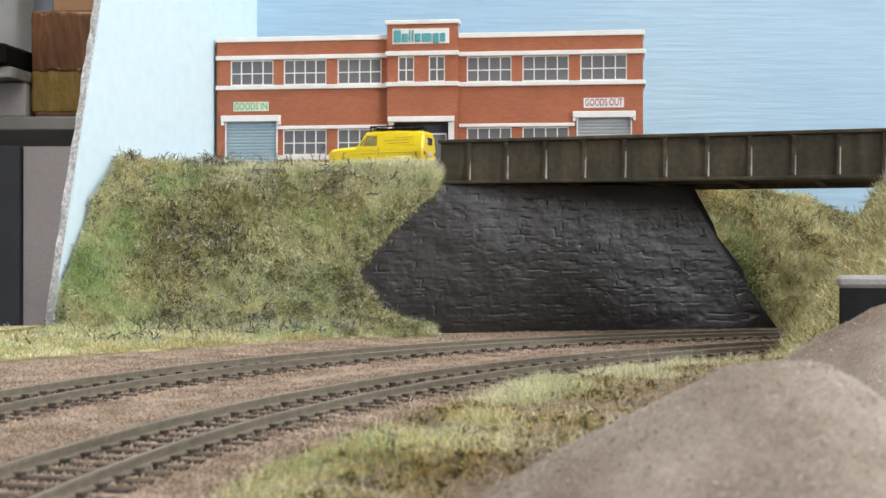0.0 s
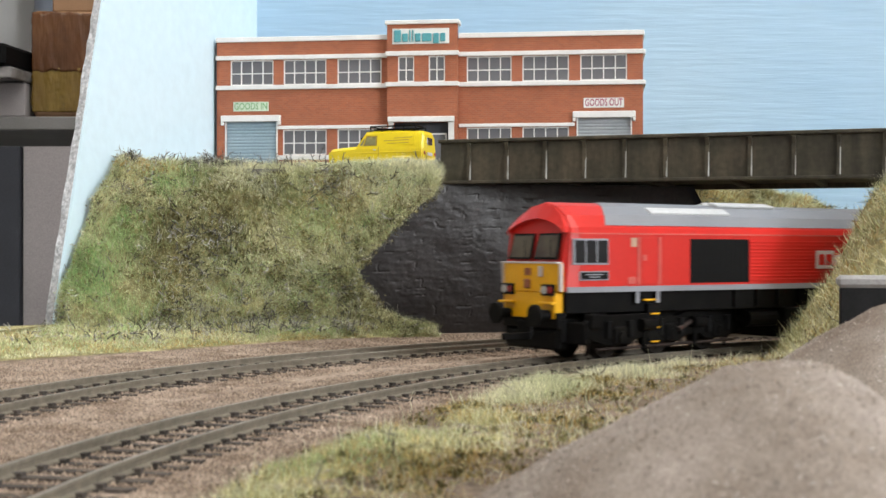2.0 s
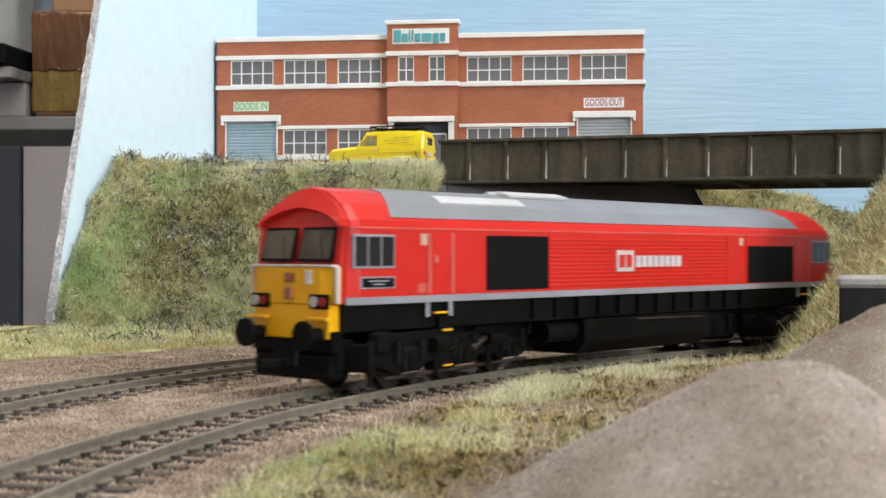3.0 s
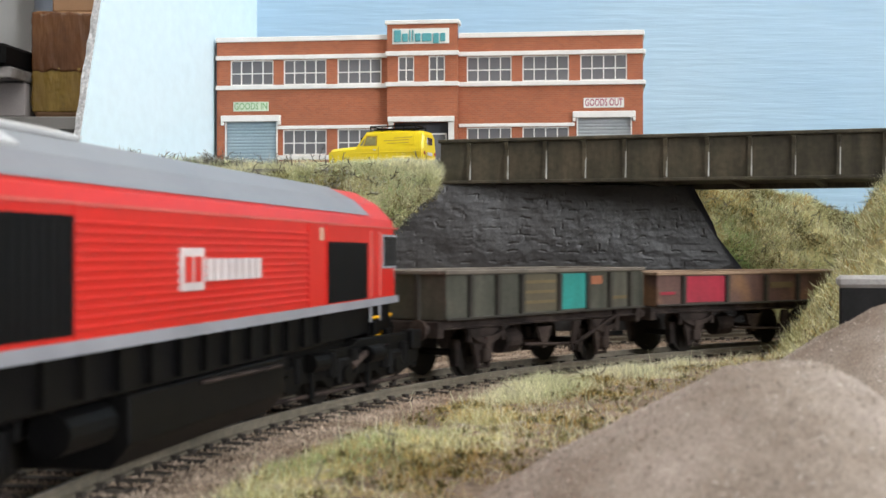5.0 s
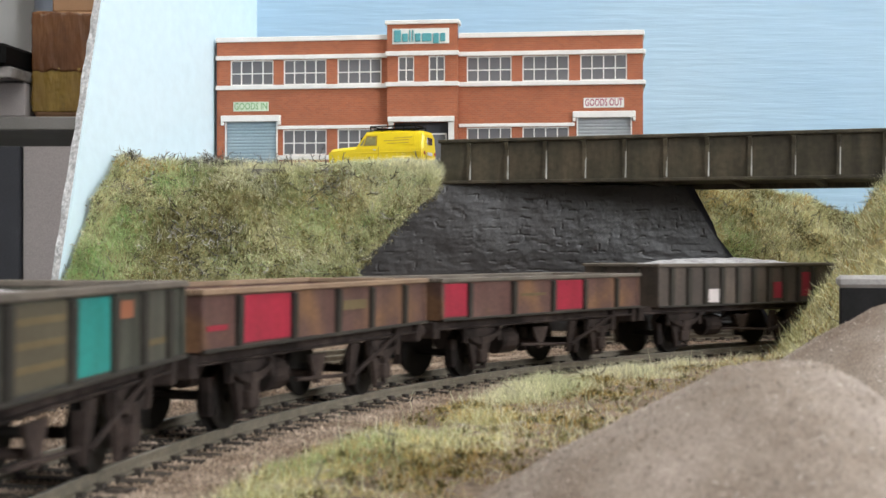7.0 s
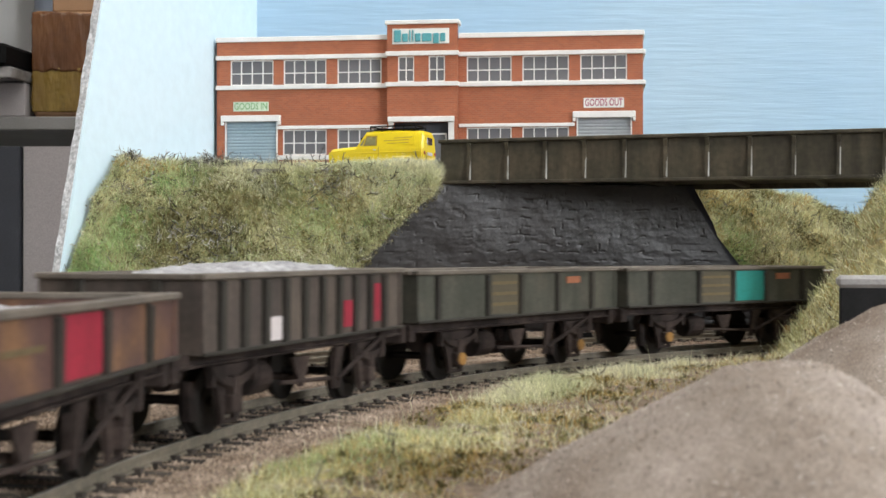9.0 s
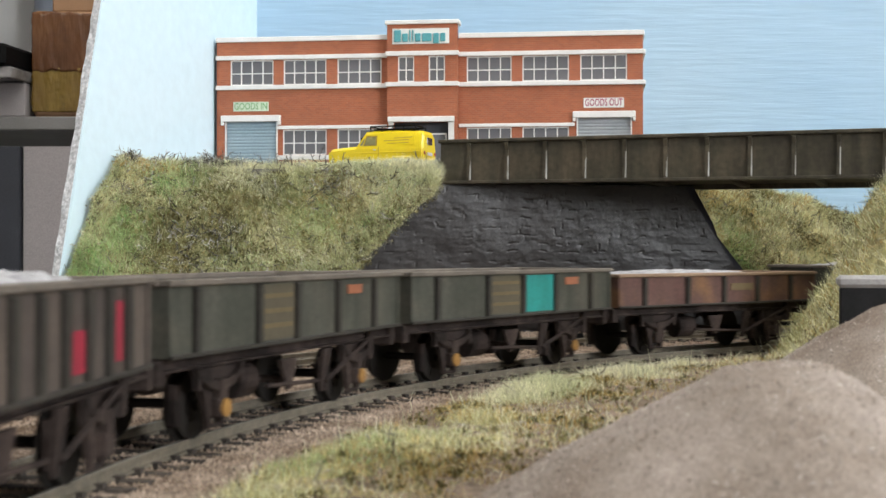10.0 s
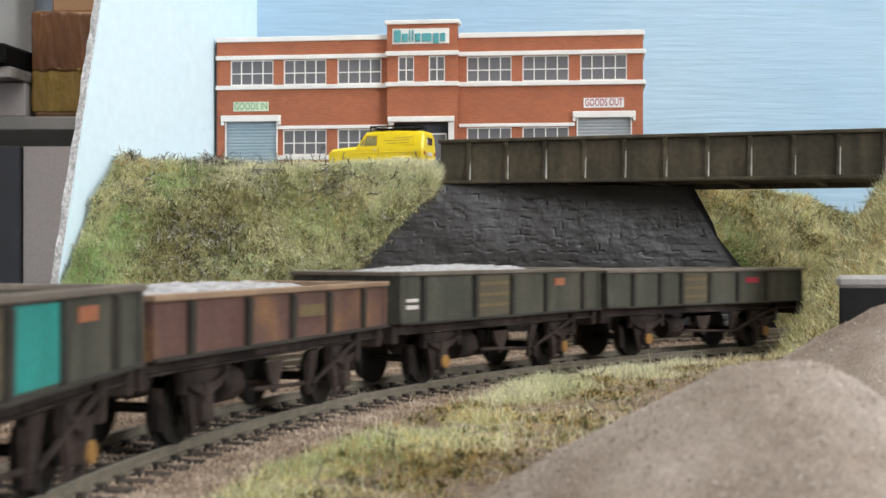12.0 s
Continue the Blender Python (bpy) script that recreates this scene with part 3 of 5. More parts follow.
twigs("twigs", "dark scrub twigs against the stonework", strewn(bank_left, 70, 49, None, 0.93, 1, 0.14, 0.6), M_TWIG, 49, 2, 5)
blades("grass", "trodden grass at the foot of the embankment", strewn(bank_left, 22000, 41, None, 0.2, 1, 0.005, 0.2), M_GRASS, 1.2, 3.0, 0.10, 41, 0.9)
blades("pale_grass", "pale grass at the foot of the embankment", strewn(bank_left, 9000, 42, patch(9, 0.05, 0.3, 0.7), 0.2, 1, 0.005, 0.2), M_GRASS_PALE, 1.2, 3.0, 0.10, 42, 0.9)
blades("rusty_grass", "brown dry litter at the foot of the embankment", strewn(bank_left, 6000, 50, patch(12, 0.05, 0.35, 0.7), 0.2, 1, 0.005, 0.17), M_GRASS_RUST, 0.8, 2.0, 0.12, 50, 1.0)
twigs("twigs", "twigs at the foot of the embankment", strewn(bank_left, 140, 43, patch(11, 0.06, 0.35, 0.7), 0.2, 1, 0.05, 0.22), M_TWIG, 43, 2, 5, 1.1, 2.4)
twigs("pale_twigs", "bleached twigs at the foot of the embankment", strewn(bank_left, 190, 44, patch(11, 0.06, 0.35, 0.7), 0.2, 1, 0.05, 0.25), M_TWIG_PALE, 44, 1.5, 3.8, 1.0, 2.4)

RM = 0.55
blades("grass", "mixed olive grass on the far slope", strewn(bank_right, 40000, 11, None, 0, RM, 0.0, 1), M_GRASS, 2.0, 5.0, 0.10, 11, 0.65)
blades("pale_grass", "pale grass on the far slope", strewn(bank_right, 12000, 12, patch(13, 0.03, 0.4, 0.7), 0, RM, 0.0, 1), M_GRASS_PALE, 2.0, 5.5, 0.10, 12, 0.65)
blades("rusty_grass", "rust-brown grass on the far slope", strewn(bank_right, 7000, 13, lambda p: min(1.0, 0.15 + max(0.0, p.z - 42) / 30) * patch(15, 0.05, 0.4, 0.7)(p), 0, RM, 0.1, 1), M_GRASS_RUST, 1.8, 4.5, 0.15, 13)
clumps("scatter", "brown and olive scatter bushes on the far slope", strewn(bank_right, 2300, 14, patch(16, 0.06, 0.5, 0.75), 0, RM, 0.05, 1), M_FOLIAGE, 3.0, 14)
blades("green_grass", "fresh green grass low on the far slope", strewn(bank_right, 7000, 16, spots([(138, 18, 16, 1.0), (125, 40, 10, 0.7), (150, 40, 10, 0.4)]), 0, RM, 0.0, 1), M_GRASS_GREEN, 2.0, 5.0, 0.09, 16)
blades("dark_olive_grass", "dark olive grass on the far slope", strewn(bank_right, 12000, 17, patch(18, 0.045, 0.45, 0.7), 0, RM, 0.0, 1), M_GRASS_OLIVE, 1.8, 4.2, 0.1, 17, 0.75)
twigs("twigs", "dark twigs on the far slope", strewn(bank_right, 330, 15, None, 0, RM, 0.0, 1), M_TWIG, 15, 2.5, 6, 1.1, 3.2)

NM = 0.45
blades("grass", "rough straw grass on the trackside slope", strewn(bank_near, 16000, 21, lambda p: 1.0 if p.z > -3 else 0, 0, NM, 0, 1), M_GRASS, 2.0, 5.0, 0.12, 21)
blades("pale_grass", "long pale straw on the trackside slope", strewn(bank_near, 9000, 22, lambda p: 1.0 if p.z > -3.2 else 0, 0, NM, 0, 1), M_GRASS_PALE, 2.5, 7.0, 0.11, 22)
blades("rusty_grass", "brown dry grass on the trackside slope", strewn(bank_near, 6000, 24, lambda p: (1.0 if p.z > -3 else 0) * patch(21, 0.06, 0.4, 0.65)(p), 0, NM, 0, 1), M_GRASS_RUST, 1.5, 4.0, 0.12, 24, 0.8)
blades("dark_olive_grass", "dark olive grass on the trackside slope", strewn(bank_near, 6000, 25, lambda p: (1.0 if p.z > -3 else 0) * patch(27, 0.06, 0.4, 0.65)(p), 0, NM, 0, 1), M_GRASS_OLIVE, 1.5, 4.0, 0.12, 25, 0.8)
twigs("twigs", "dark twigs on the trackside slope", strewn(bank_near, 150, 23, lambda p: 1.0 if p.z > -3 else 0, 0, NM, 0, 1), M_TWIG, 23)


MOSS = [(-9, 243, 13, 0.9), (-21, 212, 13, 0.8), (9, 268, 8, 0.7), (3, 228, 9, 0.5), (28, 352, 8, 0.4), (-30, 190, 12, 0.6)]
TUFT = [(20, 318, 9, 1.0), (27, 326, 7, 0.9), (13, 308, 6, 0.6)]
STRAW = [(45, 380, 9, 1.0), (66, 412, 9, 0.9), (54, 362, 7, 0.6), (90, 462, 13, 0.9), (78, 438, 9, 0.8), (112, 492, 15, 0.9)]
BROWN = [(60, 392, 10, 0.9), (82, 430, 10, 0.8), (100, 470, 12, 0.7), (36, 312, 9, 0.7), (22, 262, 9, 0.6), (-2, 205, 12, 0.5), (38, 345, 7, 0.7), (8, 285, 8, 0.4)]
blades("moss", "yellow-green moss patches on the verge", strewn(verge, 26000, 31, spots(MOSS, 0.02, "xy", 1.3), 0, 1, 0.05, 0.95), M_MOSS, 0.7, 2.2, 0.05, 31, 1.0)
blades("grass", "olive grass between the moss on the verge", strewn(verge, 20000, 32, spots(MOSS + STRAW + TUFT, 0.02, "xy"), 0, 1, 0.05, 0.96), M_GRASS, 0.8, 2.6, 0.055, 32, 0.9)
blades("green_grass", "green grass on the verge", strewn(verge, 2600, 39, spots([(-21, 214, 9, 1.0), (-13, 232, 6, 0.5), (23, 322, 7, 0.5), (-4, 250, 6, 0.4)], 0.0, "xy"), 0, 1, 0.05, 0.95), M_GRASS_GREEN, 0.8, 2.4, 0.05, 39, 0.9)
blades("tall_tuft", "tall soft tuft of pale green grass on the verge", strewn(verge, 7000, 38, spots(TUFT, 0.0, "xy", 0.8), 0, 1, 0.05, 0.93), M_GRASS_PALE, 1.6, 4.6, 0.05, 38, 0.7)
blades("tall_tuft", "green blades in the tall tuft on the verge", strewn(verge, 6000, 61, spots(TUFT, 0.0, "xy", 0.8), 0, 1, 0.05, 0.93), M_GRASS, 1.4, 4.2, 0.05, 61, 0.7)
blades("pale_straw", "pale straw tufts beside the track", strewn(verge, 15000, 62, spots(STRAW, 0.004, "xy"), 0, 1, 0.05, 0.98), M_GRASS_PALE, 1.6, 4.6, 0.06, 62, 0.65)
blades("rusty_grass", "brown dry grass on the verge", strewn(verge, 24000, 33, spots(BROWN + STRAW[1:3] + MOSS[1:3], 0.07, "xy", 1.3), 0, 1, 0.05, 0.96), M_GRASS_RUST, 0.8, 2.6, 0.06, 33, 0.9)
blades("dark_olive_grass", "dark olive litter on the verge", strewn(verge, 9000, 63, spots(BROWN, 0.08, "xy"), 0, 1, 0.05, 0.96), M_GRASS_OLIVE, 0.7, 2.0, 0.06, 63, 1.0)
blades("pale_straw", "bleached straw lying over the moss", strewn(verge, 9000, 64, spots(MOSS, 0.03, "xy", 1.3), 0, 1, 0.05, 0.96), M_GRASS_PALE, 1.2, 3.2, 0.05, 64, 0.9)
clumps("scatter", "brown and olive ground scatter on the verge", strewn(verge, 1100, 36, spots(BROWN, 0.12, "xy"), 0, 1, 0.05, 0.97), M_FOLIAGE, 1.6, 36)
blades("long_straw", "single long straw stems beside the rails", strewn(verge, 130, 37, None, 0, 0.75, 0.7, 0.99), M_GRASS_PALE, 4.0, 8.0, 0.08, 37, 0.35)
twigs("twigs", "dark twigs on the verge", strewn(verge, 110, 34, spots(BROWN + STRAW, 0.1, "xy"), 0, 1, 0.2, 0.97), M_TWIG, 34, 2, 6, 0.6)
twigs("pale_twigs", "bleached twigs on the verge", strewn(verge, 90, 35, None, 0, 1, 0.3, 0.99), M_TWIG_PALE, 35, 1.2, 2.8, 0.6)


# ---- track ----
def sweep(c, r, s0, s1, step, profile, off):
    bm = bmesh.new()
    n = int((s1 - s0) / step)
    secs = []
    for i in range(n + 1):
        s = s0 + (s1 - s0) * i / n
        p, q = curve_point(c, r, s), curve_point(c, r, s + 1)
        d = (q - p).normalized()
        w = Vector((-d.y, d.x))
        secs.append([(p.x + w.x * (off + a), p.y + w.y * (off + a), z) for a, z in profile])
    return loft(bm, secs)


RAIL = [(-1.0, -2.4), (1.0, -2.4), (1.0, -2.0), (0.3, -1.7), (0.3, -0.9), (0.45, -0.7), (0.45, -0.12), (-0.45, -0.12), (-0.45, -0.7), (-0.3, -0.9), (-0.3, -1.7), (-1.0, -2.0)]
HEAD = [(-0.42, -0.12), (0.42, -0.12), (0.36, 0.0), (-0.36, 0.0)]


def track(name, c, r, label, s0, s1, a0, a1):
    tr = thing(name, label, "track", kind="structure")
    for off in (-8.65, 8.65):
        rail = part("rail", sweep(c, r, s0, s1, 6, RAIL, off), M_RAIL, tr)
        part("railhead", sweep(c, r, s0, s1, 6, HEAD, off), M_RAILTOP, rail, "worn bright running surface")
    bm = bmesh.new()
    box(bm, -1.25, 1.25, -15.5, 15.5, -3.8, -2.42)
    for o in (-8.65, 8.65):
        for sgn in (-1, 1):
            box(bm, -0.9, 0.9, o + sgn * 1.25 - 0.75, o + sgn * 1.25 + 0.75, -2.6, -1.75)
    me = finish("sleeper", bm, M_SLEEPER)
    s = a0
    while s < a1:
        p, q = curve_point(c, r, s), curve_point(c, r, s + 1)
        d = q - p
        ob = new("sleeper", me)
        ob.parent = tr
        ob.matrix_basis = at(p.x, p.y, random.uniform(-0.12, 0.1), 0, 0, math.degrees(math.atan2(d.y, d.x)) + random.uniform(-1, 1))
        s += 7.4
    return tr


track("track", C1, R1, "weathered model railway track curving under the bridge", -1500, 1500, 60, 760)
track("track", C2, R2, "second weathered track at the foot of the embankment", -1500, 1300, 20, 640)


def ballast():
    """Loose grains round the sleepers."""
    rng = np.random.default_rng(5)
    n = 150000
    which = rng.random(n) < 0.55
    th = np.where(which, rng.uniform(0.2, 1.55, n), rng.uniform(0.0, 1.45, n))
    rr = np.where(which, rng.uniform(-37, 36, n), rng.uniform(-30, 80, n))
    cx, cy, r = np.where(which, C1.x, C2.x), np.where(which, C1.y, C2.y), np.where(which, R1, R2)
    r = r + rr
    x, y = cx - r * np.sin(th), cy + r * np.cos(th)
    size = rng.uniform(0.2, 0.45, n)
    P = np.stack([x, y, np.full(n, -2.9) + rng.uniform(-0.1, 0.35, n)], 1)
    T = np.array([[1, 0, -0.4], [-0.5, 0.87, -0.4], [-0.5, -0.87, -0.4], [0, 0, 0.9]])
    V = P[:, None, :] + (T[None] + rng.normal(0, 0.25, (n, 4, 3))) * size[:, None, None]
    F = (np.arange(n)[:, None, None] * 4 + np.array([[0, 1, 3], [1, 2, 3], [2, 0, 3]])[None]).reshape(-1, 3)
    tagged(raw("ballast_grains", V.reshape(-1, 3), F, M_PEBBLE), "fine brown ballast grains round the tracks", "ballast", kind="stuff")


ballast()


# ---- backdrop boards ----
def backdrop():
    ob = part("backdrop", box(bmesh.new(), -112, 2000, 760, 766, -40, 330), M_SKY)
    tagged(ob, "hand-painted sky-blue backdrop board", "backdrop", kind="structure")
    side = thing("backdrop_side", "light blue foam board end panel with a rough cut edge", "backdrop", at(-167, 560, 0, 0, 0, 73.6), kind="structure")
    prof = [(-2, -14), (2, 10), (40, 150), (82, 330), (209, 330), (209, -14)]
    part("painted_face", slab(bmesh.new(), prof, "y", 0, 1.0), M_SKY_PALE_LIT, side)
    bm = bmesh.new()
    n = 60
    a, b = [], []
    for i in range(n + 1):
        z = -14 + 344 * i / n
        u = lerp_table(z, [(-14, -2), (10, 2), (150, 40), (330, 82)])
        jag = 0.5 * nz(z, 3, 1, 0.3)
        a.append((u + jag, 1.0, z))
        b.append((u + 0.4 + 0.8 * nz(z, 9, 1, 0.25), 5.0 + 0.5 * nz(z, 5, 5, 0.2), z))
    lo = [bm.verts.new(p) for p in a]
    hi = [bm.verts.new(p) for p in b]
    lo2, hi2 = [bm.verts.new((209, 1.0, p[2])) for p in a], [bm.verts.new((209, 5.0, p[2])) for p in b]
    for i in range(n):
        bm.faces.new((lo[i], lo[i + 1], hi[i + 1], hi[i]))
        bm.faces.new((hi[i], hi[i + 1], hi2[i + 1], hi2[i]))
        bm.faces.new((lo[i], lo2[i], lo2[i + 1], lo[i + 1]))
    part("foam_core", bm, M_FOAM, side, "rough grey cut edge of the foam board")


backdrop()


# ---- upper level, abutment and bridge ----
def abutment():
    nu, nv = 460, 190
    rnd = random.Random(4)
    courses, z = [], -6.0
    while z < 70:
        hgt = rnd.uniform(3.0, 4.6)
        joints, x = [], -60 + rnd.uniform(0, 8)
        while x < 175:
            joints.append(x)
            x += rnd.uniform(7, 22)
        courses.append((z, z + hgt, joints, [rnd.uniform(-0.4, 0.4) for _ in joints]))
        z += hgt
    wall = thing("abutment", "dark grey rough-coursed stone bridge abutment with a glossy finish", "abutment", kind="structure")

    def front(u, v):
        z = -5 + 71 * v
        xr = 161 - 45 * max(0, (z + 3)) / 69
        xl = -43 + 0.95 * max(0, z - 28)
        x = xl + (xr - xl) * u
        d = 0.0
        zz = z + 1.2 * nz(x, 0, 3, 0.04)
        for z0, z1, joints, pushes in courses:
            if z0 <= zz < z1:
                d -= 0.32 * max(0, 1 - min(zz - z0, z1 - zz) / 0.42) * min(1, max(0.0, 4.0 * nz(x, zz, 8, 0.14) - 0.9))
                near = min((abs(x - q - 1.2 * nz(q, zz, 4, 0.3)), i) for i, q in enumerate(joints))
                d -= 0.3 * max(0, 1 - near[0] / 0.45) * min(1, max(0, 4.0 * nz(x, zz, 2, 0.16) - 1.1))
                d += pushes[near[1]] * 0.06
                break
        d += 0.4 * nz(x, z, 1, 0.03) + 0.05 * nz(x, z, 6, 0.4) + 0.06 * nz(x * 0.35, z * 1.6, 2, 0.2) + 0.3 * min(0, nz(x * 0.6, z, 12, 0.16) + 0.34)
        y = 601 + (x + 6) * 0.22 - d
        return (x, y, z)
    face = grid_mesh("stone_face", front, nu, nv, M_STONE, smooth=True)
    face.parent = wall
    bm = slab(bmesh.new(), [(-43, -5), (165.4, -5), (148, 18), (146, 26), (133, 42), (130.5, 49), (121, 66), (-7, 66), (-43, 28)], "y", 2.2, 7)
    for v in bm.verts:
        v.co.y += 602.3 + 0.22 * v.co.x
    part("core", bm, M_DARK, wall, "black cut edge of the wall")


abutment()
bm = slab(bmesh.new(), [(-152, 612), (-2, 612), (98, 637), (112, 665), (116, 759), (-106, 759)], "z", -3, 73.4)
tagged(part("upper_ground", bm, M_ROAD), "raised level with a grey road before the factory", "ground", kind="structure")


def bridge():
    br = thing("girder_bridge", "olive-brown plate girder road bridge with upright stiffeners", "bridge", at(-1.5, 604.7, 0, 0, 0.3, -20.3))
    ln = 350
    bx("web", M_GIRDER, br, 0, ln, 0, 2, 67.2, 84.6, 0.15)
    bx("top_flange", M_GIRDER, br, -0.5, ln, -2.2, 4, 84.6, 86.2, 0.25)
    bx("bottom_flange", M_GIRDER, br, -0.5, ln, -1.5, 4, 65.8, 67.2, 0.2)
    s = 14.2
    i = 0
    while s < ln:
        rib = part("stiffener", slab(bmesh.new(), [(0.02, 67.25), (-1.9, 67.25), (-1.9, 68.5), (-1.2, 72), (-1.0, 81), (-2.0, 83.6), (-2.0, 84.5), (0.02, 84.5)], "x", s - 0.8, s + 0.8), M_GIRDER, br)
        part("worn_edge", slab(bmesh.new(), [(-0.4, 67.6), (-1.97, 67.6), (-1.97, 68.5), (-1.27, 72), (-1.07, 76 + (i * 7 % 5)), (-0.4, 76 + (i * 7 % 5))], "x", s + 0.4, s + 0.88), M_GIRDER_WORN, rib, "chipped pale paint edge")
        s += 18.05
        i += 1
    bx("deck", M_DECK, br, -6, ln, 2.2, 76, 68, 76.2)
    bx("road_surface", M_ROAD, br, -6, ln, 4.2, 74, 76.2, 76.9)
    bx("far_girder", M_GIRDER, br, 22, ln, 76, 79, 65.5, 86, 0.2)
    for k in range(9):
        bx("cross_beam", M_DECK, br, 20 + 36 * k, 23 + 36 * k, 4, 75.8, 66.0, 67.9)


bridge()
bm = slab(bmesh.new(), [(296, 440), (322, 440), (322, 520), (296, 512)], "z", -3, 64.5)
tagged(part("bridge_pier", bm, M_STONE, bevel=1.0), "dark stone pier under the bridge's far end", "pier", kind="structure")


# ---- factory ----
def holed(bm, x0, x1, z0, z1, holes, y0, y1):
    """A wall plate with rectangular openings through it."""
    xs = sorted({x0, x1, *[h[0] for h in holes], *[h[2] for h in holes]})
    zs = sorted({z0, z1, *[h[1] for h in holes], *[h[3] for h in holes]})

    def solid(i, j):
        if not (0 <= i < len(xs) - 1 and 0 <= j < len(zs) - 1):
            return False
        cx, cz = (xs[i] + xs[i + 1]) / 2, (zs[j] + zs[j + 1]) / 2
        return not any(h[0] < cx < h[2] and h[1] < cz < h[3] for h in holes)
    for i in range(len(xs) - 1):
        for j in range(len(zs) - 1):
            if not solid(i, j):
                continue
            a, b, c, d = xs[i], xs[i + 1], zs[j], zs[j + 1]
            for y in (y0, y1):
                bm.faces.new([bm.verts.new(p) for p in ((a, y, c), (b, y, c), (b, y, d), (a, y, d))])
            for di, dj, e in ((-1, 0, ((a, c), (a, d))), (1, 0, ((b, c), (b, d))), (0, -1, ((a, c), (b, c))), (0, 1, ((a, d), (b, d)))):
                if not solid(i + di, j + dj):
                    (p, q), (r, s) = e
                    bm.faces.new([bm.verts.new(w) for w in ((p, y0, q), (r, y0, s), (r, y1, s), (p, y1, q))])
    bmesh.ops.remove_doubles(bm, verts=list(bm.verts), dist=0.001)
    return bm


def factory():
    B = 73.4
    f = thing("factory", "two-storey red brick factory with white bands and metal windows", "building", at(-121.9, 705, B, 0, 0, -6.57))
    wz0, wz1, lz0, lz1 = 124.0 - B, 137.5 - B, 86.4 - B, 100.0 - B
    upper = [(7.5, 31.1), (36.7, 60.0), (66.0, 89.8), (135.3, 159.0), (164.7, 189.0), (194.9, 219.1)]
    lower = [(36.3, 60.1), (66.0, 89.8), (135.3, 159.0), (164.7, 189.0)]
    doors = [(5.3, 32.7), (193.7, 220.9)]
    holes = [(a, wz0, b, wz1) for a, b in upper] + [(a, lz0, b, lz1) for a, b in lower] + [(a, 0.0, b, 104.4 - B) for a, b in doors]
    part("front_wall", holed(bmesh.new(), 0, 227.3, 0, 147.3 - B, holes, 0, 2), M_BRICK, f)
    thol = [(99.4, wz0, 108.0, wz1), (115.7, wz0, 124.3, wz1), (97.2, 0, 126.0, 102.7 - B)]
    part("tower_wall", holed(bmesh.new(), 93.6, 130.8, 0, 154.3 - B, thol, -5, -3.2), M_BRICK, f)
    bx("tower_side", M_BRICK, f, 93.6, 95.2, -3.2, -0.05, 0, 154.3 - B)
    bx("tower_side", M_BRICK, f, 129.2, 130.8, -3.2, -0.05, 0, 154.3 - B)
    bx("tower_top", M_BRICK, f, 95.2, 129.2, -3.2, 3, 148 - B, 154.2 - B)
    bx("end_wall", M_DARK, f, -0.6, 0.0, 0, 42, 0, 147.3 - B)
    bx("end_wall", M_BRICK, f, 225.4, 227.3, 2.02, 42, 0, 147.3 - B)
    bx("back_wall", M_INTERIOR, f, 0.05, 225.3, 40, 42, 0, 147 - B)
    bx("roof", M_ROAD, f, 0.05, 225.3, 2.05, 39.9, 140 - B, 141.5 - B)
    bx("upper_floor", M_INTERIOR, f, 0.05, 225.3, 2.05, 39.9, 112 - B, 113 - B)
    # white bands
    for a, b in ((-0.6, 93.3), (131.1, 228.0)):
        bx("coping", M_WHITE, f, a, b, -0.9, 3, 147.3 - B, 149.9 - B, 0.2)
        bx("lintel_band", M_WHITE, f, a, b, -1.4, -0.02, 137.6 - B, 139.9 - B, 0.2)
        bx("sill_band", M_WHITE, f, a, b, -1.5, -0.02, 121.6 - B, 123.9 - B, 0.2)
    bx("coping", M_WHITE, f, 225.6, 228.3, 3.1, 42, 147.3 - B, 149.9 - B, 0.2)
    bx("lintel_band", M_WHITE, f, 227.32, 228.7, 0, 42, 137.6 - B, 139.9 - B, 0.2)
    bx("sill_band", M_WHITE, f, 227.32, 228.8, 0, 42, 121.6 - B, 123.9 - B, 0.2)
    bx("tower_coping", M_WHITE, f, 92.6, 132.0, -6.2, 4, 154.3 - B, 156.4 - B, 0.25)
    bx("tower_lintel_band", M_WHITE, f, 92.8, 131.8, -6.3, -5.02, 137.7 - B, 140.1 - B, 0.2)
    bx("tower_sill_band", M_WHITE, f, 92.8, 131.8, -6.3, -5.02, 121.6 - B, 123.9 - B, 0.2)
    for a, b in ((33.4, 92.9), (131.2, 192.0)):
        bx("lower_lintel_band", M_WHITE, f, a, b, -1.2, -0.02, 100.2 - B, 102.0 - B, 0.15)
        bx("lower_sill_band", M_WHITE, f, a, b, -1.2, -0.02, 83.8 - B, 86.2 - B, 0.15)

    def window(a, b, z0, z1, cols, y):
        w, h = b - a, z1 - z0
        t = 0.62
        lights = []
        for i in range(cols):
            x0, x1 = w * i / cols + (t if i == 0 else 0.3), w * (i + 1) / cols - (t if i == cols - 1 else 0.3)
            lights += [(x0, t, x1, h * 0.47 - 0.28), (x0, h * 0.47 + 0.28, x1, h - t)]
        bm = holed(bmesh.new(), 0, w, 0, h, lights, 0, 1.1)
        win = part("window", bm, M_WHITE, f, "white many-paned factory window")
        win.matrix_basis = at(a, y, z0)
        for i in range(cols):
            for k0, k1 in ((t, h * 0.47 - 0.28), (h * 0.47 + 0.28, h - t)):
                bx("pane", M_PANE, win, w * i / cols + 0.3, w * (i + 1) / cols - 0.3, 0.5, 0.62, k0, k1)
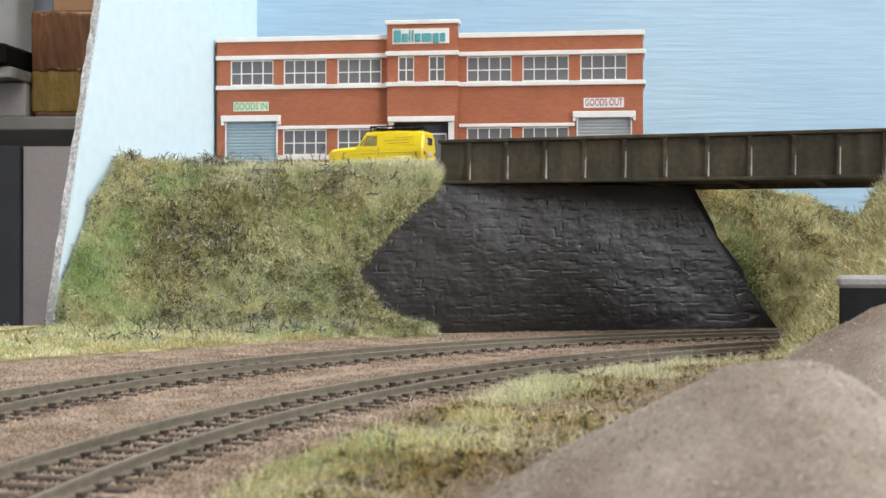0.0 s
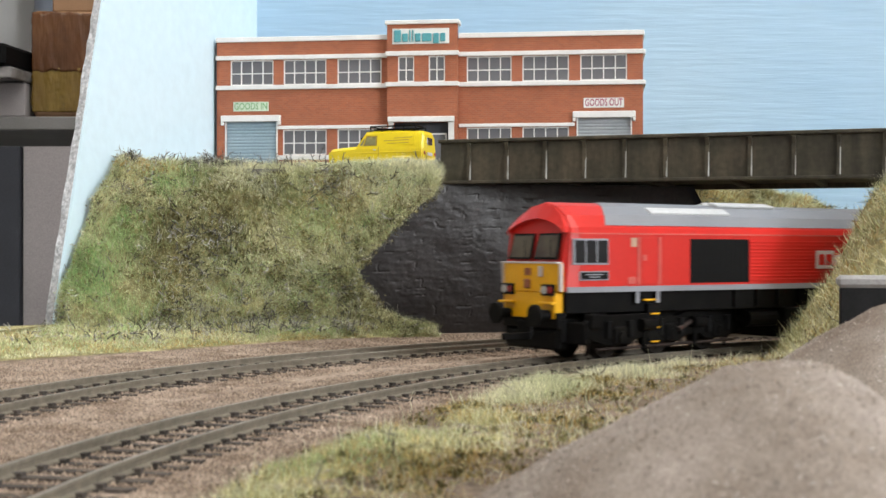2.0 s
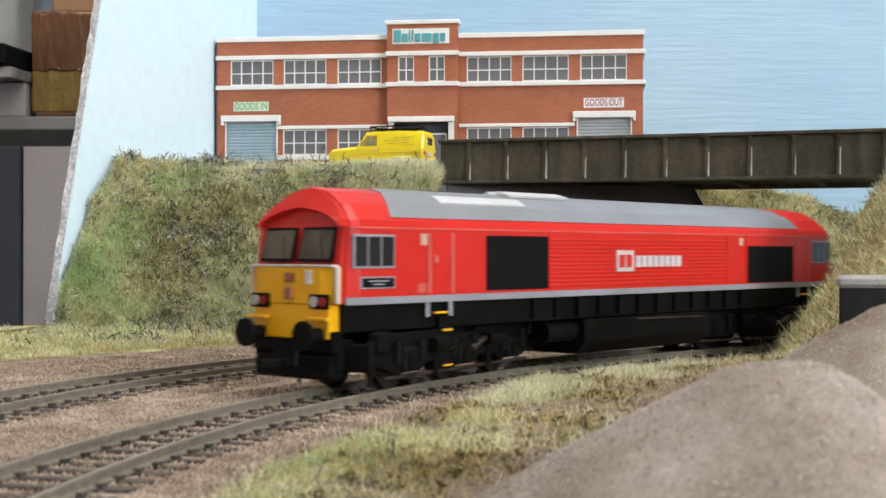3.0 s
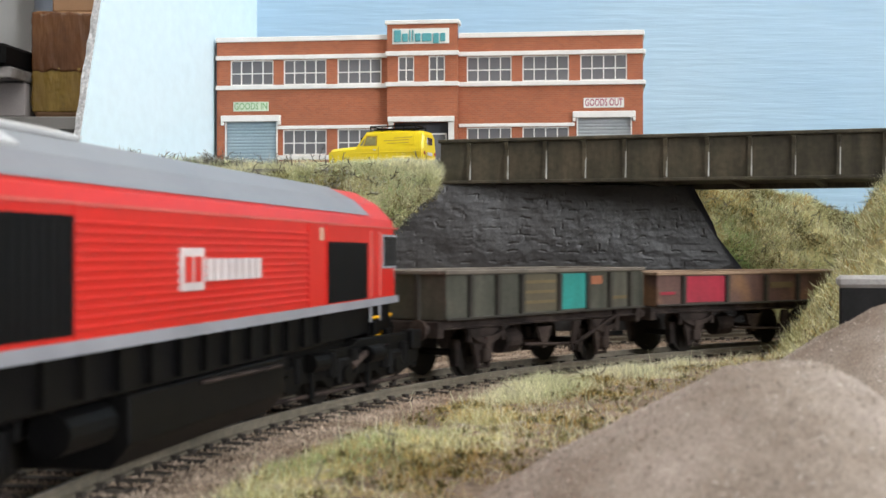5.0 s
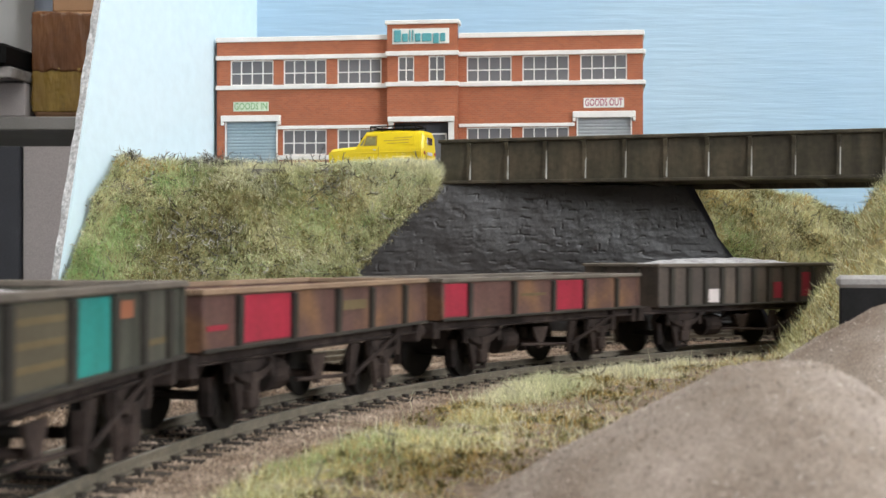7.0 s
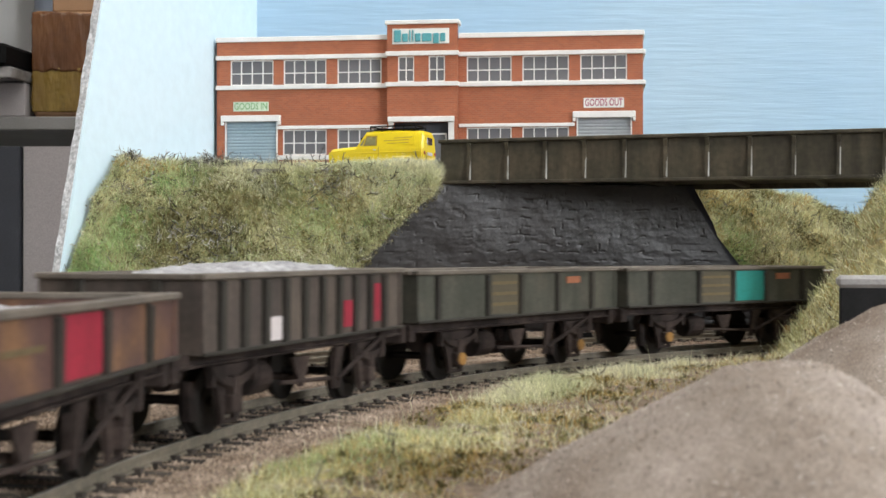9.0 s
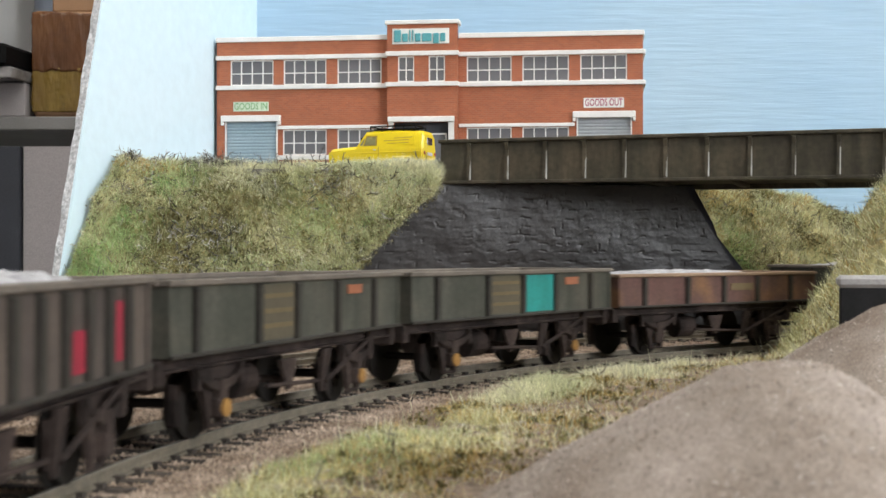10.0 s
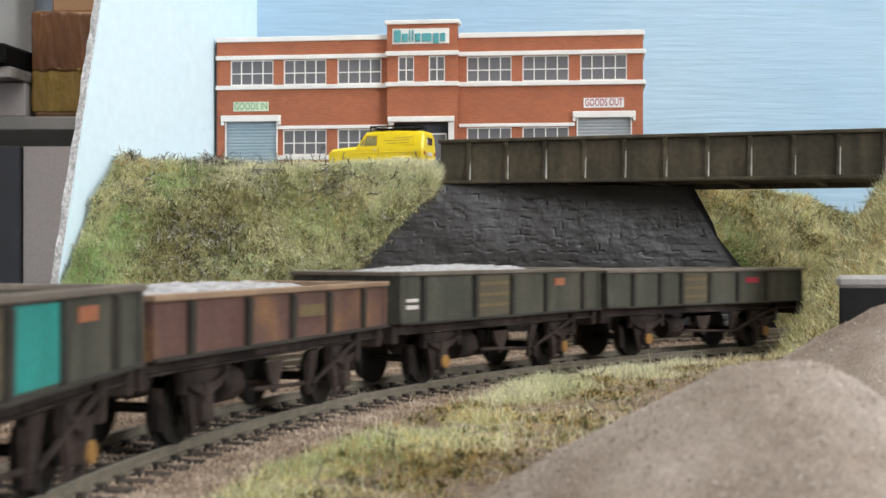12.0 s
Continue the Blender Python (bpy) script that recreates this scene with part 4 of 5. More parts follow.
    for a, b in upper:
        window(a, b, wz0, wz1, 4, 0.3)
    for a, b in lower:
        window(a, b, lz0, lz1, 4, 0.3)
    window(99.4, 108.0, wz0, wz1, 2, -4.7)
    window(115.7, 124.3, wz0, wz1, 2, -4.7)
    for (a, b), m in zip(doors, (M_SHUTTER, M_SHUTTER_GREY)):
        pts, z = [], 0.0
        while z < 104.3 - B:
            pts += [(1.0, z), (0.75, z + 0.5), (0.75, z + 1.3), (1.0, z + 1.7)]
            z += 1.75
        pts += [(1.8, z), (1.8, 0)]
        part("roller_shutter", slab(bmesh.new(), pts, "x", a, b), m, f, "ribbed metal roller shutter")
        bx("door_hood", M_WHITE, f, a - 2.8, b + 2.6, -2.0, -0.02, 104.4 - B, 107.8 - B, 0.3)
        bx("hood_end", M_WHITE, f, a - 2.8, a - 1.2, -1.8, -0.02, 102.6 - B, 104.38 - B, 0.2)
        bx("hood_end", M_WHITE, f, b + 1.0, b + 2.6, -1.8, -0.02, 102.6 - B, 104.38 - B, 0.2)
        bx("jamb", M_WHITE, f, a - 0.75, a, -0.5, 0.7, 0, 104.35 - B)
        bx("jamb", M_WHITE, f, b, b + 0.75, -0.5, 0.7, 0, 104.35 - B)
    bx("entrance_hood", M_WHITE, f, 94.2, 129.4, -7.4, -5.02, 102.8 - B, 105.6 - B, 0.25)
    bx("entrance_jamb", M_WHITE, f, 94.4, 97.1, -6.0, -5.02, 0, 102.75 - B, 0.15)
    bx("entrance_jamb", M_WHITE, f, 126.1, 129.2, -6.0, -5.02, 0, 102.75 - B, 0.15)
    bx("entrance_back", M_SHELF_DARK, f, 97.2, 126.0, -1.9, -1.0, 0, 102.7 - B)
    for k in range(3):
        a = 99 + 9.0 * k
        bm = holed(bmesh.new(), a, a + 8, 0, 23.6, [(a + 0.6, 0.6, a + 7.4, 22.8)], -3.2, -2.2)
        door = part("entrance_door", bm, M_WHITE, f, "white-framed grey glazed entrance door")
        bx("pane", M_PANE, door, a + 0.6, a + 7.4, -2.8, -2.6, 0.2, 22.8)
    # signs
    def words(text, u, z, wid, hgt, board, ink, y=-0.02):
        sg = bx("sign", board, f, u, u + wid, y - 0.5, y, z, z + hgt, 0.05, "painted sign board with capital letters")
        cu = bpy.data.curves.new("lettering", "FONT")
        cu.body, cu.align_x, cu.align_y, cu.size, cu.extrude = text, "CENTER", "CENTER", hgt * 1.02 * MM, 0.00004
        cu.offset = 0.00007
        ob = new("lettering", cu)
        ob.data.materials.append(ink)
        ob.parent = sg
        bpy.context.view_layer.update()
        k = wid * 0.93 * MM / max(ob.dimensions.x, 1e-6)
        ob.matrix_basis = at(u + wid / 2, y - 0.55, z + hgt * 0.5, 90, 0, 0) @ Matrix.Diagonal((k, 1, 1, 1))
    words("GOODS IN", 9.1, 110.1 - B, 19.4, 5.0, M_PALEGREEN, M_GREEN_TXT)
    words("GOODS OUT", 196.6, 109.7 - B, 20.9, 5.1, M_SIGN, M_MAROON_TXT)
    sg = bx("name_board", M_SIGN, f, 96.4, 126.6, -5.5, -5.02, 143.9 - B, 152.0 - B, 0.06, "white name board with raised teal shapes")
    x = 97.4
    for wd, lo, hi in ((4.2, 0, 6.2), (3.4, 0, 4.4), (1.3, 0, 6.2), (1.3, 0, 6.2), (3.4, 0, 4.4), (5.6, 0, 4.4), (3.6, -1.0, 4.4), (3.2, 0, 4.4)):
        bx("raised_bar", M_TEAL_TXT, sg, x, x + wd - 0.5, -6.3, -5.52, 145.0 - B + lo, 145.0 - B + hi, 0.3)
        x += wd + 0.25
    # white and beige shapes behind the glazing
    part("white_shape", rod(bmesh.new(), (54, 6, wz0 - 10.8), (54, 6, wz0 + 3.0), 3.4, 10, 1.6), M_WHITE, f, "white tapered shape behind the window", 0, True)
    part("beige_shape", rod(bmesh.new(), (48, 8, wz0 - 10.8), (48, 8, wz0 + 4.6), 4.8, 10, 3.0), M_CARTON, f, "beige tapered shape behind the window", 0, True)


factory()


# ---- heaps and the low wall in the foreground ----
def heap(name, label, table, yc, near, far, x0, x1, seed):
    def fn(u, v):
        x, y = x0 + (x1 - x0) * u, yc - near + (near + far) * v
        d = (y - yc) / (far if y > yc else near)
        g = max(0.0, 1 - abs(d) ** 1.7)
        z = -4.5 + (lerp_table(x, table) + 4.5) * g
        return (x, y, z + (0.5 * nz(x, y, seed, 0.05) + 0.16 * nz(x, y, seed, 0.5) + 0.12 * random.uniform(-1, 1)) * min(1, g * 3))
    rnd = random.Random(seed)
    V, F = [], []
    for _ in range(16000):
        p = Vector(fn(rnd.random(), rnd.random()))
        s, i = rnd.uniform(0.10, 0.26), len(V)
        for q in ((1, 0, 0), (-0.5, 0.87, 0), (-0.5, -0.87, 0), (0, 0, 1.0)):
            V.append(tuple(p + Vector((q[0] + rnd.uniform(-0.3, 0.3), q[1] + rnd.uniform(-0.3, 0.3), q[2])) * s))
        F += [(i, i + 1, i + 3), (i + 1, i + 2, i + 3), (i + 2, i, i + 3)]
    tagged(raw("loose_grains", V, F, M_GRAIN), "loose grains lying on the heap", "grains", kind="stuff")
    return tagged(grid_mesh(name, fn, 150, 110, M_MOUND), label, "heap", kind="stuff")


heap("sand_heap", "smooth brown-grey heap of loose sand", [(-12, -4.5), (0, -1.5), (7, 3), (15.4, 9), (29.6, 16), (36, 19.3), (40, 20.2), (45, 20.3), (49, 19.6), (56, 14.8), (70, 4), (84, -4.5)], 165, 75, 45, -12, 84, 3)
heap("earth_heap", "brown-grey heap of earth before the low wall", [(52, -4.5), (60, 2), (72, 11.4), (81, 17.5), (91.5, 23.2), (104, 27), (125, 28), (150, 18), (180, -4.5)], 272, 60, 50, 52, 180, 8)
wl = thing("retaining_wall", "black low wall with a pale rounded concrete coping", "wall", at(99.5, 330, -3, 0, 0, -15))
bx("wall_body", M_BUNKER, wl, 0.8, 90, 0.8, 11, 0, 28.2, 0.3)
bx("coping", M_CONCRETE, wl, 0, 90, 0, 12, 28.2, 31.3, 0.9, "pale concrete coping with rounded edges")


# ---- yellow van on the upper road ----
def van():
    v = thing("van", "yellow three-wheeled delivery van with a black roof rack", "van", at(-30.2, 641, 73.4, 0, 0, 161) @ Matrix.Diagonal((1.11, 1.0, 1.03, 1)))

    def sec(x, prof):
        return [(x, y, z) for y, z in prof]

    def body(hw, z0, zb, zt, top):
        return [(-hw * 0.92, z0), (-hw, z0 + 2.0), (-hw, zb), (-top, zt - 1.2), (-top + 1.6, zt), (top - 1.6, zt), (top, zt - 1.2), (hw, zb), (hw, z0 + 2.0), (hw * 0.92, z0)]
    secs = [sec(-22.5, body(8.6, 4, 10, 17.0, 7.2)), sec(-21.6, body(9.2, 3, 10.4, 18.6, 7.8)), sec(-12, body(9.6, 2.6, 10.6, 19.2, 8.2)),
            sec(0, body(9.6, 2.6, 10.6, 19.2, 8.2)), sec(4.6, body(9.6, 2.6, 10.6, 18.8, 8.0)), sec(9.0, body(9.5, 2.6, 10.5, 12.0, 8.8)),
            sec(15, body(9.3, 2.8, 10.2, 11.7, 8.2)), sec(20.6, body(8.8, 3.0, 9.7, 11.2, 7.4)), sec(21.9, body(8.4, 3.6, 9.2, 10.6, 7.0)), sec(22.4, body(7.6, 4.4, 8.4, 9.6, 6.2))]
    part("body", loft(bmesh.new(), secs), M_YELLOW_VAN, v)
    for s in (-1, 1):
        def side(pts, off=0.12):
            bm = bmesh.new()
            vs = [bm.verts.new((x, s * (9.6 - (z - 10.6) * (1.4 / 7.4) + off), z)) for x, z in pts]
            ws = [bm.verts.new((x, s * (9.2 - (z - 10.6) * (1.4 / 7.4)), z)) for x, z in pts]
            bm.faces.new(vs)
            for i in range(len(pts)):
                j = (i + 1) % len(pts)
                bm.faces.new((vs[i], vs[j], ws[j], ws[i]))
            return bm
        part("side_window", side([(-0.6, 12.4), (4.6, 12.4), (3.6, 16.2), (-0.6, 16.2)]), M_VANGLASS, v, "tinted cab side window")
        part("window_surround", side([(-1.2, 11.9), (5.2, 11.9), (4.0, 16.8), (-1.2, 16.8)], 0.06), M_VANMARK, v)
        part("pressed_side_panel", side([(-19.0, 12.2), (-3.4, 12.2), (-3.4, 16.4), (-18.2, 16.4)], 0.1), M_YELLOW_VAN, v)
        bx("door_seam", M_VANMARK, v, -2.1, -1.8, s * 9.45 - 0.2, s * 9.45 + 0.2, 4, 11.6)
        part("quarter_light", side([(5.4, 12.2), (6.9, 12.2), (5.6, 14.6), (4.7, 15.8)]), M_VANGLASS, v)
        for k in range(3):
            a, b, z = ((-16, -4.4, 14.2), (-17.4, -9, 15.4), (-16, -6, 12.9))[k]
            part("lettering_bar", side([(a, z + 0.5), (b, z + 0.15), (b, z - 0.15), (a, z + 0.15)], 0.18), M_VANMARK, v, "unreadable ochre side lettering")
        bx("door_handle", M_LENS, v, -1.0, 0.6, s * 9.65 - 0.2, s * 9.65 + 0.2, 9.9, 10.3, 0.08)
        bx("waist_moulding", M_YELLOW_VAN, v, -21, 9, s * 9.6 - 0.25, s * 9.6 + 0.25, 8.6, 9.0, 0.1)
        bx("wing", M_YELLOW_VAN, v, -17, -7.5, s * 9.4 - 0.7, s * 9.4 + 0.7, 2.6, 7.0, 0.6)
        w = part("wheel", rod(bmesh.new(), (-12.2, s * 6.6, 3.4), (-12.2, s * 8.9, 3.4), 3.4, 18), M_BLACK, v)
        part("hub_cap", rod(bmesh.new(), (-12.2, s * 8.92, 3.4), (-12.2, s * 9.1, 3.4), 1.7, 12), M_LENS, w)
        bx("tail_lamp", M_REDLENS, v, -22.9, -21.9, s * 7.4 - 0.6, s * 7.4 + 0.6, 7.6, 9.2, 0.15)
        part("headlamp", rod(bmesh.new(), (20.6, s * 5.4, 6.6), (22.6, s * 4.9, 6.6), 1.2, 12), M_LENS, v)
    part("front_wheel", rod(bmesh.new(), (14.5, -1, 3.3), (14.5, 1, 3.3), 3.3, 18), M_BLACK, v)
    bx("windscreen", M_LOCOGLASS, v, 5.0, 7.6, -6.4, 6.4, 12.4, 16.4, 0.2)
    bx("rear_window", M_LOCOGLASS, v, -22.8, -21.8, -3.6, 3.6, 12.4, 15.8, 0.2, "dark rear window")
    bx("number_plate", M_WHITEMARK, v, -22.95, -22.3, -3, 3, 7.4, 8.8, 0.05, "plain plate with no characters")
    bx("bumper", M_YELLOW_VAN, v, -23.6, -22.2, -8, 8, 4, 5.4, 0.3)
    rack = part("roof_rack", box(bmesh.new(), -18, 1, -7.2, 7.2, 19.5, 19.9), M_BLACK, v, "black roof rack with low rails")
    for s in (-1, 1):
        part("rail", rod(bmesh.new(), (-18.4, s * 7.4, 21.2), (2.4, s * 7.4, 21.2), 0.35, 6), M_BLACK, rack)
    for x in (-18.4, 2.4):
        part("rail", rod(bmesh.new(), (x, -7.4, 21.2), (x, 7.4, 21.2), 0.35, 6), M_BLACK, rack)
    for x in (-18.4, -13, -8, -3, 2.4):
        for s in (-1, 1):
            part("upright", rod(bmesh.new(), (x, s * 7.4, 18.8), (x, s * 7.4, 21.2), 0.3, 6), M_BLACK, rack)


van()


# ---- the train ----
def wheelset(parent, x, r, width=8.25):
    bm = bmesh.new()
    for s in (-1, 1):
        rod(bm, (0, s * (width - 0.6), 0), (0, s * (width + 1.2), 0), r, 28)
        rod(bm, (0, s * (width - 1.2), 0), (0, s * (width - 0.6), 0), r + 0.8, 28)
        rod(bm, (0, s * (width + 1.2), 0), (0, s * (width + 1.6), 0), r * 0.45, 12)
        for k in range(3):
            a = 2.094 * k
            rod(bm, (r * 0.68 * math.cos(a), s * (width + 1.15), r * 0.68 * math.sin(a)), (r * 0.68 * math.cos(a), s * (width + 1.35), r * 0.68 * math.sin(a)), r * 0.16, 8)
    rod(bm, (0, -width - 2.4, 0), (0, width + 2.4, 0), 1.0, 8)
    w = part("wheelset", bm, M_WHEEL, parent)
    w.matrix_basis = at(x, 0, r)
    WHEELS.append((w, x, r))
    return w


WHEELS = []
LOCO_HALF = 131.0


def locomotive():
    lo = thing("locomotive", "red diesel locomotive with grey roof and yellow cab front", "locomotive")
    prof = [(17.3, 21.7), (17.3, 40.4), (16.7, 42.2), (13.0, 46.2), (7.2, 49.4), (0, 50.7)]

    def ring(x, k=1.0, dz=0.0, zlow=21.7, lean=0.0):
        half = [(y * k, max(z, zlow) + (dz if z > 42 else 0)) for y, z in prof]
        pts = half + [(-y, z) for y, z in half[-2::-1]]
        return [(x - lean * max(0.0, z - 31.0), y, z) for y, z in pts]
    secs = [ring(-130.6, 0.87, -0.8, lean=-0.28), ring(-129.2, 0.96, -0.2, lean=-0.2), ring(-124.5), ring(-60), ring(0), ring(60), ring(124.5), ring(129.2, 0.96, -0.2, lean=0.2), ring(130.6, 0.87, -0.8, lean=0.28)]
    part("body", loft(bmesh.new(), secs), M_RED, lo)
    # roof skin with slanted ends
    rp = [(16.3, 42.95), (13.1, 46.45), (7.3, 49.65), (0, 51.0)]
    rp = rp + [(-y, z) for y, z in rp[-2::-1]]
    fx = [113, 111, 107.5, 104, 107.5, 111, 113]
    bk = [-104, -102, -99, -97, -99, -102, -104]
    bm = bmesh.new()
    rows = [[bm.verts.new((bk[i] + (fx[i] - bk[i]) * t, *rp[i])) for i in range(7)] for t in [k / 12 for k in range(13)]]
    for a, b in zip(rows, rows[1:]):
        for i in range(6):
            bm.faces.new((a[i], a[i + 1], b[i + 1], b[i]))
    low = [[bm.verts.new((v.co.x, v.co.y * 0.985, v.co.z - 0.35)) for v in r] for r in (rows[0], rows[-1])]
    for r, l in zip((rows[0], rows[-1]), low):
        for i in range(6):
            bm.faces.new((r[i], r[i + 1], l[i + 1], l[i]))
    roof = part("roof", bm, M_ROOFGREY, lo, "grey roof panels")
    # hatches carry their highlight as a pale colour
    for sg in (-1, 1):
        part("roof_hatch", slab(bmesh.new(), [(sg * 8.6, 48.4), (sg * 12.0, 46.7), (sg * 12.3, 47.5), (sg * 9.0, 49.4)], "x", 54, 90), M_ROOFGLINT, roof, "roof hatch coloured near-white for its highlight", 0.15)
        part("roof_hatch", slab(bmesh.new(), [(sg * 1.0, 50.6), (sg * 6.2, 49.9), (sg * 6.6, 50.7), (sg * 1.6, 52.0)], "x", 26, 54), M_ROOFGLINT, roof, "roof hatch coloured near-white for its highlight", 0.15)
    for s in (-1, 1):
        def sx(name, m, x0, x1, z0, z1, proud=0.2, bev=0.0, label="", par=lo):
            y0, y1 = (17.0, 17.3 + proud) if s > 0 else (-17.3 - proud, -17.0)
            return bx(name, m, par, x0, x1, y0, y1, z0, z1, bev, label)
        sx("sole_stripe", M_STRIPE, -129.4, 129.4, 21.4, 23.2, 0.22, 0, "light grey sole-bar stripe")
        for a, b, c, d in ((112.6, 127.2, 30.2, 38.6), (-127, -112.6, 30.2, 38.6)):
            w = sx("cab_side_window", M_STRIPE, a, b, c, d, 0.2, 0.1, "silver-framed cab side window")
            for q in range(3):
                x0 = a + 0.5 + (b - a - 0.8) * q / 3
                sx("pane", M_LOCOGLASS, x0, x0 + (b - a - 0.8) / 3 - 0.5, c + 0.6, d - 0.6, 0.28, 0, "", w)
        plate = sx("nameplate", M_STRIPE, 112.6, 124.6, 25.2, 28.2, 0.25, 0.05, "black nameplate with unreadable bars")
        sx("plate_face", M_BLACK_GLOSS, 113.1, 124.1, 25.6, 27.8, 0.33, 0, "", plate)
        sx("lettering_bar", M_STRIPE, 115, 122, 26.9, 27.3, 0.38, 0, "", plate)
        sx("lettering_bar", M_STRIPE, 116.5, 120.5, 26.1, 26.5, 0.38, 0, "", plate)
        for a in (100.0, 91.0, -100.8, -109.5):
            sx("door_handrail", M_REDLINE, a - 0.7, a + 0.5, 23.6, 39.2, 0.35, 0.1)
        sx("cab_door", M_RED, 91.8, 99.0, 23.6, 39.0, 0.16, 0.08)
        sx("cab_door", M_RED, -108.6, -102.0, 23.6, 39.0, 0.16, 0.08)
        sx("door_latch", M_REDLINE, 96.6, 98.4, 31.4, 33.4, 0.45, 0.1)
        sx("warning_label", M_CREAM, 100.8, 103.2, 36.0, 39.0, 0.22, 0, "small cream label")
        sx("warning_label", M_REDLINE, 101.2, 104.4, 23.9, 26.2, 0.22)
        sx("warning_label", M_CREAM, -60.5, -58.0, 36.6, 39.2, 0.22, 0, "small cream label")
        for a, b, c, d in ((50.0, 77.3, 23.9, 38.7), (-97.3, -64.0, 23.5, 36.4)):
            g = sx("grille", M_BLACK_GLOSS, a, b, c, d, 0.2, 0, "black radiator grille")
            k = a + 1.2
            while k < b - 0.5:
                sx("grille_bar", M_BLACK_GLOSS, k, k + 0.5, c + 0.4, d - 0.4, 0.27, 0, "", g)
                k += 2.4
        z = 24.4
        while z < 38.8:
            sx("body_rib", M_RED, -49.5, 49.4, z, z + 0.55, 0.3, 0.1)
            z += 1.2
        for a in (49.7, 90, -49.7, -62.5):
            sx("panel_seam", M_RED, a - 0.15, a + 0.15, 23.4, 40.2, 0.2)
        lg = sx("emblem", M_WHITEMARK, 7.4, 16.6, 28.3, 34.8, 0.62, 0.1, "plain white emblem block")
        sx("emblem_bar", M_RED, 8.6, 11.6, 29.6, 33.5, 0.68, 0, "", lg)
        sx("emblem_bar", M_RED, 12.4, 15.4, 29.6, 33.5, 0.68, 0, "", lg)
        for k in range(8):
            sx("emblem_stroke", M_WHITEMARK, 6.2 - 3.3 * k - 2.8, 6.2 - 3.3 * k, 29.7, 33.2, 0.6)
        sx("cantrail_line", M_REDLINE, -128, 128, 40.0, 40.45, 0.18)
        # steps
        for c in (96.0, -106.0):
            for dx in (-4.6, 4.2):
                sx("step_hanger", M_STRIPE, c + dx - 0.8, c + dx + 0.8, 17.6, 21.4, -0.1, 0.1)
            y0 = 14.5 if s > 0 else -17.2
            st = bx("steps", M_BLACK, lo, c - 5.4, c - 0.4, y0 + 0.4, y0 + 2.4, 4.0, 17.4, 0.1)
            for z, a, b in ((18.6, -3.4, 1.6), (14.0, -5.0, -1.6), (9.4, -5.0, -1.6), (4.8, -5.0, -1.6)):
                bx("tread", M_YELLOW, st, c + a, c + b, (16.4 if s > 0 else -17.4), (17.4 if s > 0 else -16.4), z - 0.28, z + 0.28, 0.08, "yellow step edge")
    # cab ends
    for e in (-1, 1):
        def ex(name, m, x0, x1, y0, y1, z0, z1, bev=0.0, label="", par=lo):
            a, b = sorted((e * x0, e * x1))
            return bx(name, m, par, a, b, y0, y1, z0, z1, bev, label)
        nose = part("warning_panel", loft(bmesh.new(), [[(e * x, y, z) for x, y in ((129.9, 16.3), (130.7, 15.6), (132.0, 11), (132.0, -11), (130.7, -15.6), (129.9, -16.3))] for z in (21.6, 30.6)]), M_YELLOW, lo, "yellow warning panel on the cab front", 0.1)
        ex("lower_panel", M_YELLOW, 128.0, 131.9, -14.0, 14.0, 13.0, 21.55, 0.3, "", nose)
        ex("panel_edge", M_WHITEMARK, 129.8, 132.2, -15.4, 15.4, 30.6, 31.2, 0.1, "", nose)
        for y in (-15.9, 15.5):
            ex("panel_edge", M_WHITEMARK, 129.9, 131.2, y - 0.3, y + 0.6, 21.8, 30.5, 0.1, "", nose)
        for y in (-11, 11):
            lamp = ex("headlight", M_BLACK, 131.8, 132.6, y - 3.4, y + 3.4, 20.4, 24.0, 0.2, "", nose)
            part("lens", rod(bmesh.new(), (e * 132.5, y - 1.4, 22.2), (e * 133.0, y - 1.4, 22.2), 1.35, 14), M_LENS, lamp, "clear headlight lens")
            part("lens", rod(bmesh.new(), (e * 132.5, y + 1.6, 22.2), (e * 133.0, y + 1.6, 22.2), 1.15, 14), M_REDLENS, lamp, "red tail light lens")
            ex("lamp_bracket", M_YELLOW, 131.9, 133.6, y - 3.8, y + 3.8, 17.6, 18.4, 0.15, "", nose)
        ex("top_lamp", M_WHITEMARK, 131.9, 132.5, 6.0, 8.0, 26.4, 29.8, 0.1, "", nose)
        ex("multiple_working_socket", M_ORANGE, 131.9, 133.0, -1.4, 1.4, 22.6, 25.6, 0.3, "orange socket", nose)
        ex("coupling_block", M_ORANGE, 131.9, 132.4, -1.6, 1.6, 26.8, 29.2, 0.1, "", nose)
        for y in (-7.0, 7.0):
            def screen(pts, x0, x1):
                bm = slab(bmesh.new(), pts, "x", x0, x1)
                for v in bm.verts:
                    v.co.x = e * (v.co.x + 130.4 - 0.27 * (v.co.z - 31))
                return bm
            wn = part("windscreen", screen([(y - 6.2, 31.9), (y + 6.2, 31.9), (y + 5.9, 40.4), (y - 5.9, 40.4)], -0.2, 0.45), M_BLACK, lo, "black-edged cab windscreen")
            part("pane", screen([(y - 5.5, 32.6), (y + 5.5, 32.6), (y + 5.2, 39.7), (y - 5.2, 39.7)], 0.46, 0.58), M_SCREEN, wn, "dark reflecting glass")
            part("wiper", rod(bmesh.new(), (e * 130.6, y + 3.4, 32.3), (e * 128.9, y + 1.2, 38.2), 0.22, 6), M_BLACK, wn)
        # arched visor over the windscreens
        arc = [(15.9, 40.6), (15.3, 42.4), (11.6, 45.9), (6.2, 49.0), (0, 50.5), (-6.2, 49.0), (-11.6, 45.9), (-15.3, 42.4), (-15.9, 40.6)]
